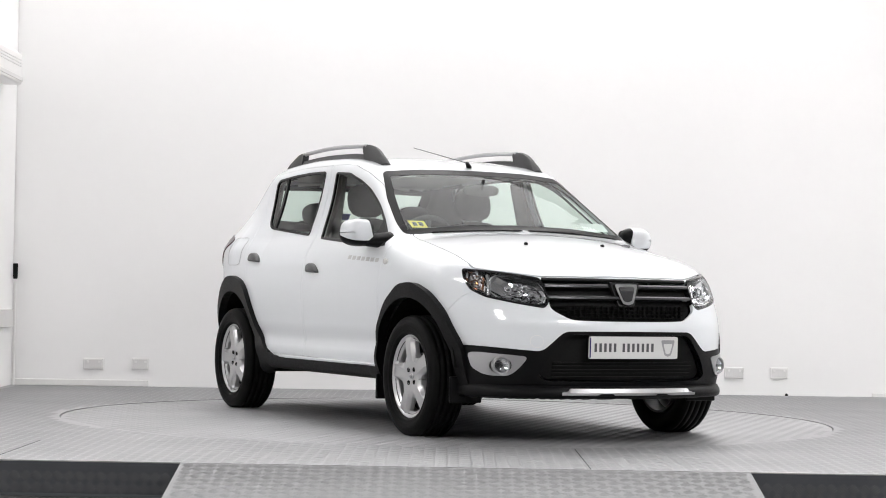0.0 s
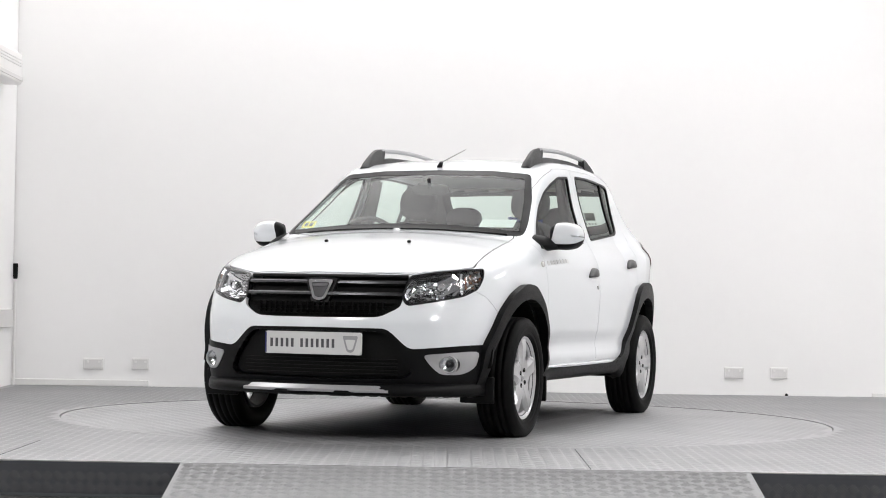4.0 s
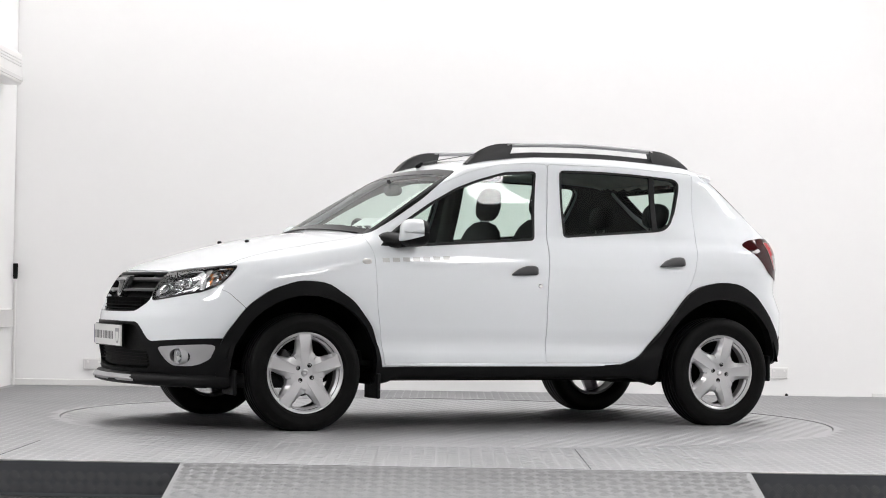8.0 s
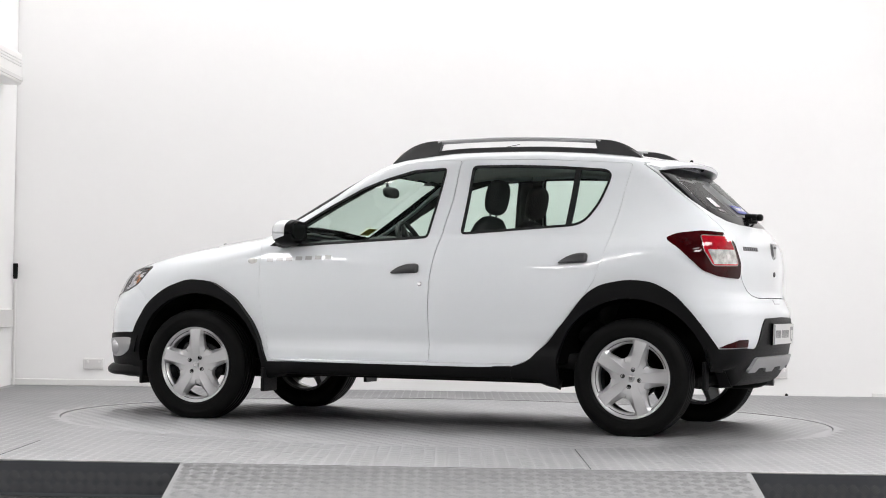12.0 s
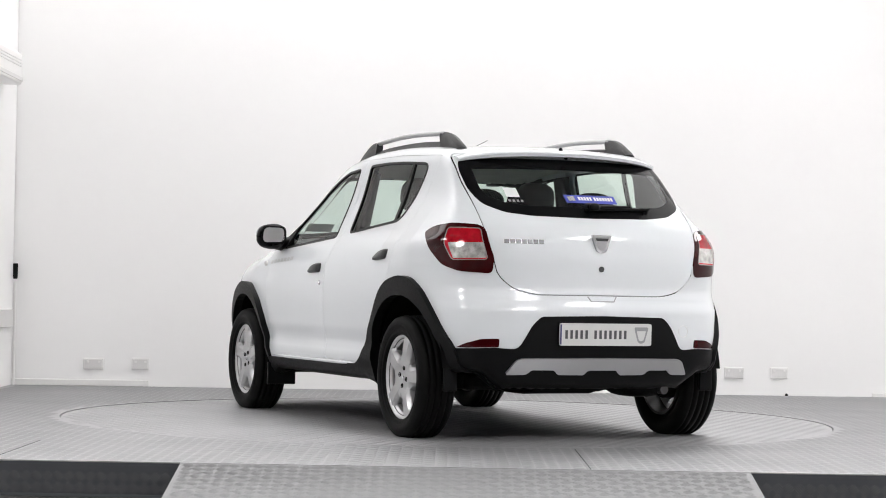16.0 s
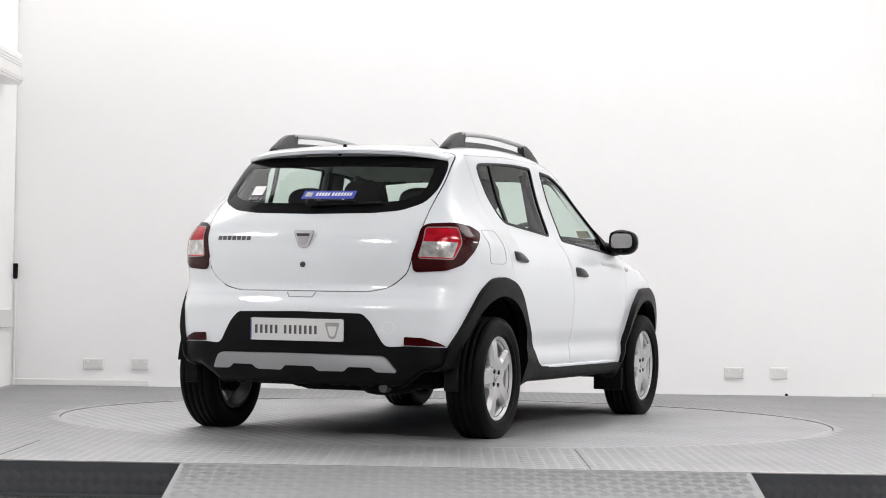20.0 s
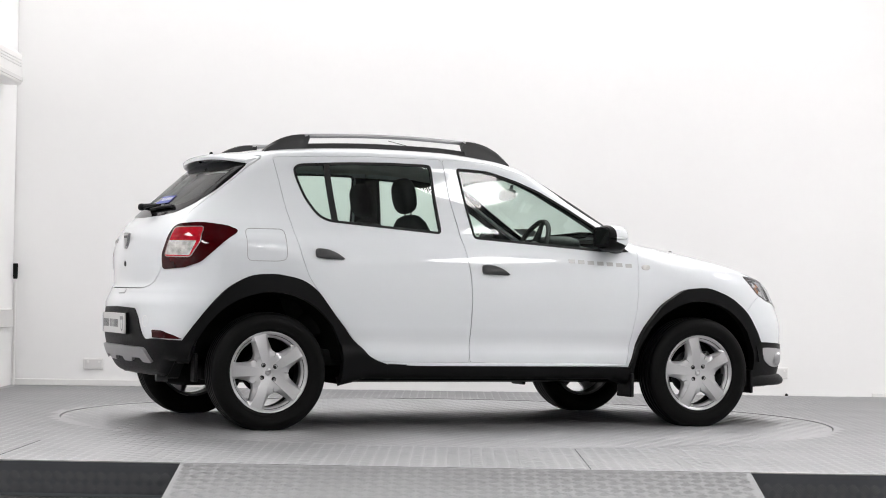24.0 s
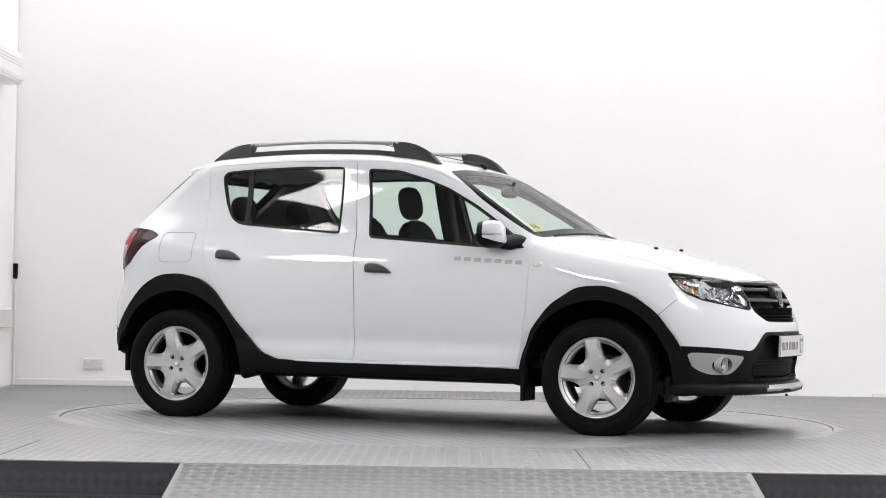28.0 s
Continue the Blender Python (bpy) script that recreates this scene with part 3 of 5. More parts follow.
def room():
    for name, b, m, mt, lab in (
            ("wall_north", (-5.6, 5.9, 0, 0.2, LOW, CEILING), on_wall(0, 0, 0), WALL_PAINT, "plain white painted studio back wall"),
            ("wall_west", (-3.50, -3.25, 1.2, 3.15, LOW, CEILING), None, WALL_PAINT, "plain white painted return wall beside the back wall"),
            ("wall_west_far", (-5.6, -5.4, -14, 3.03, LOW, CEILING), None, WALL_PAINT, "plain white painted studio side wall"),
            ("wall_east", (5.6, 5.8, -14, 3.67, LOW, CEILING), None, WALL_PAINT, "plain white painted studio side wall"),
            ("wall_south", (-5.6, 5.8, -14.2, -14, LOW, CEILING), None, WALL_PAINT, "plain white painted wall behind the camera"),
            ("ceiling", (-5.6, 5.9, -14.2, 3.9, CEILING, CEILING + 0.1), None, CEILING_GREY, "plain grey studio ceiling added out of view"),
            ("ground", (-5.6, 5.8, -14.2, FLOOR_EDGE - 0.012, LOW - 0.1, LOW), None, SHOP_FLOOR, "dark workshop floor below the platform")):
        bm = bmesh.new()
        box(bm, *b)
        tagged(part(name, bm, mt, m=m), lab, name.split("_")[0], kind="structure")


def tread_bars(name, keep, box_, z, mat, parent, label, cell=0.054, m=None):
    """Rows of five short raised bars, turned crosswise from cell to cell."""
    x0, x1, y0, y1 = box_
    nx, ny = int((x1 - x0) / cell), int((y1 - y0) / cell)
    ii, jj = np.meshgrid(np.arange(nx), np.arange(ny), indexing="ij")
    ii, jj = ii.ravel(), jj.ravel()
    cx, cy = x0 + (ii + 0.5) * cell, y0 + (jj + 0.5) * cell
    ok = keep(cx, cy)
    cx, cy, way = cx[ok], cy[ok], ((ii + jj) % 2)[ok]
    k = np.arange(5) - 2
    cx, cy, way, k = np.repeat(cx, 5), np.repeat(cy, 5), np.repeat(way, 5), np.tile(k, len(cx))
    a = np.where(way == 0, math.pi / 4, -math.pi / 4)
    c, s = np.cos(a), np.sin(a)
    px, py = cx - s * k * cell * 0.185, cy + c * k * cell * 0.185
    l, w, h = cell * 0.42 * np.where(np.abs(k) == 2, 0.75, 1.0), cell * 0.05, 0.0018
    local = ((-1, -1, 0), (1, -1, 0), (1, 1, 0), (-1, 1, 0), (-0.78, 0, 1), (0.78, 0, 1))
    V = np.stack([np.stack([px + c * u * l - s * v * w, py + s * u * l + c * v * w, np.full(len(px), z + t * h)], 1) for u, v, t in local], 1).reshape(-1, 3)
    n = len(px)
    base = np.arange(n)[:, None] * 6
    Q = np.concatenate([base + np.array([[0, 1, 5, 4]]), base + np.array([[2, 3, 4, 5]])]).reshape(-1, 4)
    T = np.concatenate([base + np.array([[1, 2, 5]]), base + np.array([[3, 0, 4]])]).reshape(-1, 3)
    me = bpy.data.meshes.new(name)
    me.vertices.add(len(V))
    me.vertices.foreach_set("co", V.ravel())
    me.loops.add(Q.size + T.size)
    me.loops.foreach_set("vertex_index", np.concatenate([Q.ravel(), T.ravel()]).astype(np.int32))
    me.polygons.add(len(Q) + len(T))
    me.polygons.foreach_set("loop_start", np.concatenate([np.arange(len(Q)) * 4, Q.size + np.arange(len(T)) * 3]).astype(np.int32))
    me.update(calc_edges=True)
    me.materials.append(mat)
    ob = new(name, me)
    ob.parent = parent
    if m is not None:
        ob.matrix_basis = m
    return tagged(ob, label, kind="stuff")


def platform():
    """The raised steel platform with a round hole for the turntable, its front riser and the ramp."""
    bm = bmesh.new()
    n = 144
    X0, X1, Y0, Y1 = -5.4, 5.6, FLOOR_EDGE, 3.75
    r = DISC_R + 0.006
    inner, low, outer = [], [], []
    angles = sorted([2 * math.pi * k / n for k in range(n)] + [math.atan2(y, x) % (2 * math.pi) for x in (X0, X1) for y in (Y0, Y1)])
    for a in angles:
        c, s = math.cos(a), math.sin(a)
        t = min((X1 if c > 0 else X0) / c if abs(c) > 1e-9 else 99, (Y1 if s > 0 else Y0) / s if abs(s) > 1e-9 else 99)
        inner.append(bm.verts.new((r * c, r * s, 0)))
        low.append(bm.verts.new((r * c, r * s, -0.06)))
        outer.append(bm.verts.new((t * c, t * s, 0)))
    for k in range(len(angles)):
        j = (k + 1) % len(angles)
        bm.faces.new((inner[k], outer[k], outer[j], inner[j]))
        bm.faces.new((low[k], inner[k], inner[j], low[j]))
    base = tagged(part("platform", bm, TREAD_STEEL), "raised grey steel tread plate platform round the turntable", "platform", kind="structure")
    bm = bmesh.new()
    box(bm, X0, X1, Y0 + 0.02, Y1, -0.12, -0.06)
    part("pit_bottom", bm, GAP_BLACK, base)
    for x0, x1 in ((X0, RAMP_X0), (RAMP_X1, X1)):
        bm = bmesh.new()
        box(bm, x0, x1, Y0 - 0.004, Y0 + 0.012, LOW + 0.012, -0.004)
        riser = part("riser", bm, DARK_TREAD, base, "dark grey tread plate riser")
        turn = Matrix.Translation((0, Y0 - 0.004, 0)) @ Matrix.Rotation(math.pi / 2, 4, "X")
        tread_bars("riser_tread", lambda x, y: x > -99, (x0, x1, LOW + 0.014, -0.004), 0.0, RISER_BAR, riser, "lighter grey raised tread bars", 0.046, turn)
        bm = bmesh.new()
        box(bm, x0, x1, Y0 - 0.006, Y0 + 0.014, -0.004, 0.0025, 0.001, 1)
        part("edge_strip", bm, EDGE_STEEL, base, "bright worn steel edge strip")
    # the ramp
    bm = bmesh.new()
    length = 0.66
    v = [bm.verts.new(p) for p in ((RAMP_X0, Y0, -0.001), (RAMP_X1, Y0, -0.001), (RAMP_X1 + 0.02, Y0 - length, LOW + 0.004), (RAMP_X0 - 0.02, Y0 - length, LOW + 0.004),
                                   (RAMP_X0, Y0, LOW), (RAMP_X1, Y0, LOW), (RAMP_X1 + 0.02, Y0 - length, LOW), (RAMP_X0 - 0.02, Y0 - length, LOW))]
    for q in ((3, 2, 1, 0), (0, 4, 7, 3), (1, 2, 6, 5), (2, 3, 7, 6), (0, 1, 5, 4)):
        bm.faces.new([v[i] for i in q])
    ramp = tagged(part("ramp", bm, RAMP_STEEL), "short light grey steel tread plate ramp up to the platform", "ramp", kind="structure")
    tilt = Matrix.Translation((0, Y0, 0.0)) @ Matrix.Rotation(math.atan((-LOW - 0.003) / length), 4, "X")
    tread_bars("ramp_tread", lambda x, y: x > -99, (RAMP_X0 + 0.01, RAMP_X1 - 0.01, -length, -0.006), 0.0, RAMP_STEEL, ramp, "light grey raised tread bars", 0.05, tilt)
    # pressed plates: joints between the sheets
    for x in (-1.95, 0.62, 2.55):
        for y0, y1 in ((FLOOR_EDGE + 0.02, -2.30),):
            if abs(x) > 1.0 or y1 < 0:
                bm = bmesh.new()
                box(bm, x - 0.0025, x + 0.0025, y0, y1, 0.0005, 0.0016)
                part("plate_joint", bm, GAP_BLACK, base)
    tread_bars("platform_tread", lambda x, y: (np.hypot(x, y) > DISC_R + 0.05) & (y < 3.34 + 0.06 * x), (-3.18, 3.9, FLOOR_EDGE + 0.012, 3.6), 0.0, TREAD_STEEL, base, "grey raised tread bars")
    return base


def turntable():
    bm = bmesh.new()
    lathe(bm, [(0.0, 0.0), (DISC_R * 0.5, 0.0), (DISC_R - 0.002, 0.0), (DISC_R, -0.002), (DISC_R, -0.055)], 160, "z")
    bmesh.ops.remove_doubles(bm, verts=bm.verts[:], dist=1e-5)
    d = part("turntable", bm, DISC_STEEL)
    tagged(d, "round grey steel tread plate turntable set flush in the platform", "turntable")
    tread_bars("turntable_tread", lambda x, y: np.hypot(x, y) < DISC_R - 0.035, (-DISC_R, DISC_R, -DISC_R, DISC_R), 0.0, DISC_STEEL, d, "grey raised tread bars")
    return d


def ceiling_light(x, y, w, d, z, mat):
    """A flat box lamp: a white tray with a glowing diffuser, on two rods."""
    bm = bmesh.new()
    box(bm, -w / 2 - 0.04, w / 2 + 0.04, -d / 2 - 0.04, d / 2 + 0.04, 0.012, 0.09, 0.01, 2)
    top = part("ceiling_light", bm, WHITE_PLASTIC, m=pose(x, y, z))
    tagged(top, "unseen flat white ceiling light box with a glowing diffuser", "ceiling light", "studio ceiling lights")
    bm = bmesh.new()
    box(bm, -w / 2, w / 2, -d / 2, d / 2, 0, 0.011)
    part("diffuser", bm, mat, top, "glowing white diffuser")
    for s in (-1, 1):
        bm = bmesh.new()
        box(bm, s * w * 0.35 - 0.01, s * w * 0.35 + 0.01, -0.01, 0.01, 0.088, CEILING + 0.002 - z)
        part("rod", bm, WHITE_PLASTIC, top)


def wall_socket(x, z, w, h, lab):
    bm = bmesh.new()
    box(bm, -w / 2, w / 2, -0.015, 0.0, -h / 2, h / 2, 0.006, 2)
    s = tagged(part("wall_socket", bm, WHITE_PLASTIC, m=on_wall(x, 0.0, z)), lab, "socket", "sockets on the back wall")
    bm = bmesh.new()
    box(bm, -w / 2 + 0.012, w / 2 - 0.012, -0.018, -0.015, -h / 2 + 0.012, h / 2 - 0.012, 0.002, 1)
    part("face_plate", bm, SOCKET_GREY, s)
    for sx in (-1, 1):
        bm = bmesh.new()
        box(bm, sx * w * 0.28 - 0.008, sx * w * 0.28 + 0.008, -0.021, -0.018, 0.008, 0.024, 0.001, 1)
        part("switch", bm, WHITE_PLASTIC, s)


def room_fittings():
    wall_socket(-2.648, 0.166, 0.150, 0.086, "white plastic double socket low on the back wall")
    wall_socket(-2.300, 0.169, 0.130, 0.090, "white plastic socket low on the back wall")
    wall_socket(2.185, 0.170, 0.150, 0.086, "white plastic double socket low on the back wall")
    wall_socket(2.530, 0.172, 0.140, 0.086, "white plastic double socket low on the back wall")
    bm = bmesh.new()
    box(bm, -3.32, -2.235, -0.014, 0, 0.001, 0.048, 0.003, 1)
    tagged(part("baseboard", bm, WHITE_PLASTIC, m=on_wall(0, 0, 0)), "low white baseboard along the back wall", "baseboard", kind="structure")
    bm = bmesh.new()
    box(bm, 3.25, 3.9, -0.02, 0, 0.001, 0.030, 0.003, 1)
    tagged(part("baseboard", bm, WHITE_PLASTIC, m=on_wall(0, 0, 0)), "low white baseboard along the back wall", "baseboard", kind="structure")
    # cable trunking on the side wall
    bm = bmesh.new()
    box(bm, -3.25, -3.215, 1.22, 3.03, 0.433, 0.567, 0.006, 2)
    t = tagged(part("cable_trunking", bm, TRUNK_GREY), "pale grey cable trunking along the side wall", "trunking")
    bm = bmesh.new()
    box(bm, -3.218, -3.212, 1.23, 3.02, 0.437, 0.444)
    part("trunking_seam", bm, SOCKET_GREY, t)
    # squeegee pole in the corner
    bm = bmesh.new()
    lathe(bm, [(0.0, 0.004), (0.009, 0.004), (0.009, 0.80), (0.0, 0.80)], 16, "z")
    p = tagged(part("broom_pole", bm, WHITE_PLASTIC, smooth=False, m=pose(-3.222, 3.10, 0.0)), "thin white pole with a black grip standing in the corner", "pole")
    bm = bmesh.new()
    lathe(bm, [(0.0, 0.79), (0.013, 0.79), (0.017, 0.80), (0.019, 0.895), (0.016, 0.905), (0.0, 0.905)], 20, "z")
    part("grip", bm, BLACK_PLASTIC, p, "black rubber grip")
    # heater unit high on the side wall
    bm = bmesh.new()
    box(bm, -3.25, -3.11, 1.75, 2.66, 2.19, 2.42, 0.02, 3)
    u = tagged(part("air_conditioner", bm, WHITE_PLASTIC), "white air conditioner unit high on the side wall", "air conditioner")
    for k in range(3):
        bm = bmesh.new()
        box(bm, -3.114, -3.106, 1.80, 2.62, 2.36 - k * 0.022, 2.368 - k * 0.022)
        part("vent_slot", bm, SOCKET_GREY, u)
    bm = bmesh.new()
    box(bm, -3.114, -3.104, 1.85, 2.66, 2.215, 2.245, 0.003, 1)
    part("air_flap", bm, TRUNK_GREY, u)
    # floor stop at the wall
    bm = bmesh.new()
    bmesh.ops.create_uvsphere(bm, u_segments=12, v_segments=8, radius=0.012, matrix=pose(0, 0, 0.008))
    tagged(part("floor_stop", bm, BLACK_PLASTIC, smooth=True, m=on_wall(2.585, 0.03, 0.0)), "small black rubber stop on the floor by the wall", "floor stop")


room()
disc_platform = platform()
disc = turntable()
for x, y, w, d, z, power in LIGHTS:
    ceiling_light(x, y, w, d, z, glow("lamp_panel", (1.0, 0.985, 0.985), power))
room_fittings()


# ---- the car ----
car = tagged(new("car"), "white five-door hatchback with black plastic cladding, standing on the turntable", "car")

PANELS = [
    ("body_shell", ["body_shell"], CAR_WHITE, 0, 0.018, 0), ("bonnet", ["bonnet"], CAR_WHITE, 0, 0.02, 0), ("tailgate", ["tailgate"], CAR_WHITE, 0, 0.02, 0),
    ("front_bumper", ["front_bumper"], CAR_WHITE, 0, 0.02, 0), ("rear_bumper", ["rear_bumper"], CAR_WHITE, 0, 0.02, 0),
    ("panel_gap_seal", ["gap"], GAP_BLACK, -0.010, 0, 0), ("underbody", ["underbody"], UNDER_BLACK, 0, 0, 0),
    ("lower_front_bumper", ["lower_front"], BLACK_PLASTIC, 0.004, 0.03, 0), ("lower_rear_bumper", ["lower_rear"], BLACK_PLASTIC, 0.006, 0.03, 0),
    ("intake_recess", ["intake"], GAP_BLACK, -0.035, -0.037, 0),
    ("grille_back", ["grille_back"], GAP_BLACK, -0.035, 0, 0),
    ("windscreen_border", ["screen_border"], FRIT, -0.001, 0.004, 0), ("windscreen", ["windscreen"], CLEAR_GLASS, -0.002, 0, 0),
    ("rear_window_border", ["backlight_border"], FRIT, 0.001, 0.004, 0), ("rear_window", ["backlight"], TINTED_GLASS, 0.0, 0, 0),
]
PARTS = {}
for n, r, mt, o, dp, sd in PANELS:
    PARTS[n] = panel(n, r, mt, car, o, dp, sd)
for sd in (1, -1):
    door = panel("front_door", ["front_door"], CAR_WHITE, car, 0, 0.02, sd)
    panel("window_seal", ["front_window_trim"], RUBBER, door, 0.003, 0.014, sd)
    panel("window_pane", ["front_window"], SIDE_GLASS, door, -0.004, 0, sd)
    PARTS["front_door", sd] = door
    door = panel("rear_door", ["rear_door"], CAR_WHITE, car, 0, 0.02, sd)
    panel("window_seal", ["rear_window_trim", "window_divider"], RUBBER, door, 0.003, 0.014, sd)
    panel("window_pane", ["rear_window"], SIDE_GLASS, door, -0.004, 0, sd, keep=lambda c: c[0] > -0.914)
    panel("quarter_pane", ["rear_window"], SIDE_GLASS, door, -0.004, 0, sd, keep=lambda c: c[0] <= -0.914)
    PARTS["rear_door", sd] = door
    panel("front_arch_cladding", ["front_arch"], BLACK_PLASTIC, car, lambda p: 0.036 * np.clip((p[:, 2] - 0.22) / 0.25, 0.15, 1), 0.05, sd, "black plastic wheel arch cladding")
    panel("rear_arch_cladding", ["rear_arch"], BLACK_PLASTIC, car, lambda p: 0.030 * np.clip((p[:, 2] - 0.22) / 0.25, 0.45, 1), 0.05, sd, "black plastic wheel arch cladding")
    panel("sill_cladding", ["sill"], BLACK_PLASTIC, car, 0.014, 0.015, sd, "black plastic sill cladding")
    panel("cabin_lining", ["body_shell", "front_door", "rear_door", "tailgate", "gap"], LINING, car, -0.045, 0.0, sd, "dark grey cabin lining", keep=lambda c: -1.75 < c[0] < 0.98 and 0.3 < c[2] < 1.455)
panel("headliner", ["body_shell", "tailgate"], HEADLINER, car, -0.045, 0.0, 0, "pale grey cabin roof lining", keep=lambda c: c[2] >= 1.455)


# ---- parts of the car ----
def tube(bm, pts, r, n=8, ends=True):
    """A round rod through points; r may be a list."""
    pts = [Vector(p) for p in pts]
    rs = r if isinstance(r, (list, tuple)) else [r] * len(pts)
    rings = []
    for i, p in enumerate(pts):
        d = (pts[min(i + 1, len(pts) - 1)] - pts[max(i - 1, 0)]).normalized()
        u = d.cross(Vector((0, 0, 1)) if abs(d.z) < 0.9 else Vector((1, 0, 0))).normalized()
        v = d.cross(u)
        rings.append([bm.verts.new(p + (u * math.cos(2 * math.pi * k / n) + v * math.sin(2 * math.pi * k / n)) * rs[i]) for k in range(n)])
    for a, b in zip(rings, rings[1:]):
        for k in range(n):
            bm.faces.new((a[k], a[(k + 1) % n], b[(k + 1) % n], b[k]))
    if ends:
        bm.faces.new(rings[0][::-1])
        bm.faces.new(rings[-1])
    bmesh.ops.recalc_face_normals(bm, faces=bm.faces[:])


def loft(bm, rings, close=True, caps=True):
    vs = [[bm.verts.new(p) for p in r] for r in rings]
    n = len(vs[0])
    for a, b in zip(vs, vs[1:]):
        for k in range(n if close else n - 1):
            bm.faces.new((a[k], a[(k + 1) % n], b[(k + 1) % n], b[k]))
    if caps and close:
        bm.faces.new(vs[0][::-1])
        bm.faces.new(vs[-1])
    bmesh.ops.recalc_face_normals(bm, faces=bm.faces[:])


def slab(bm, pts, depth, m=Matrix.Identity(4), bevel=0.0):
    """A flat shape with an outline in its own x, y plane, raised by depth along z."""
    lo, hi = [bm.verts.new(m @ Vector((x, y, 0))) for x, y in pts], [bm.verts.new(m @ Vector((x, y, depth))) for x, y in (shrink(pts, bevel) if bevel else pts)]
    bm.faces.new(hi)
    bm.faces.new(lo[::-1])
    for k in range(len(pts)):
        bm.faces.new((lo[k - 1], lo[k], hi[k], hi[k - 1]))
    bmesh.ops.recalc_face_normals(bm, faces=bm.faces[:])


def facing(p, n, up=(0, 0, 1)):
    """A pose at p whose z points along n and whose y points up."""
    n = Vector(n).normalized()
    x = Vector(up).cross(n).normalized()
    y = n.cross(x)
    return Matrix(((x.x, y.x, n.x, p[0]), (x.y, y.y, n.y, p[1]), (x.z, y.z, n.z, p[2]), (0, 0, 0, 1)))


def pillow(bm, sx, sy, sz, power=3.0, m=Matrix.Identity(4), u=20, v=12):
    """A soft rounded block."""
    r = bmesh.ops.create_uvsphere(bm, u_segments=u, v_segments=v, radius=1.0)
    for q in r["verts"]:
        c = q.co
        k = (abs(c.x) ** power + abs(c.y) ** power + abs(c.z) ** power) ** (-1 / power)
        q.co = m @ Vector((c.x * k * sx, c.y * k * sy, c.z * k * sz))


# -- wheels --
def arc(t):
    """0 to 1 along a quarter circle."""
    return 1 - math.sqrt(max(0.0, 1 - min(max(t, 0.0), 1.0) ** 2))


def spoke_half(r):
    """Half a spoke's width, with a round web at the hub and small rounded corners at the rim."""
    return min(0.052 - 0.010 * min(max((r - 0.1) / 0.08, 0.0), 1.0) + 0.020 * arc((0.114 - r) / 0.022) + 0.014 * arc((r - 0.170) / 0.014) + 0.02 * max(0.0, (r - 0.184) / 0.03), r * math.tan(math.pi / 5) + 0.0005)


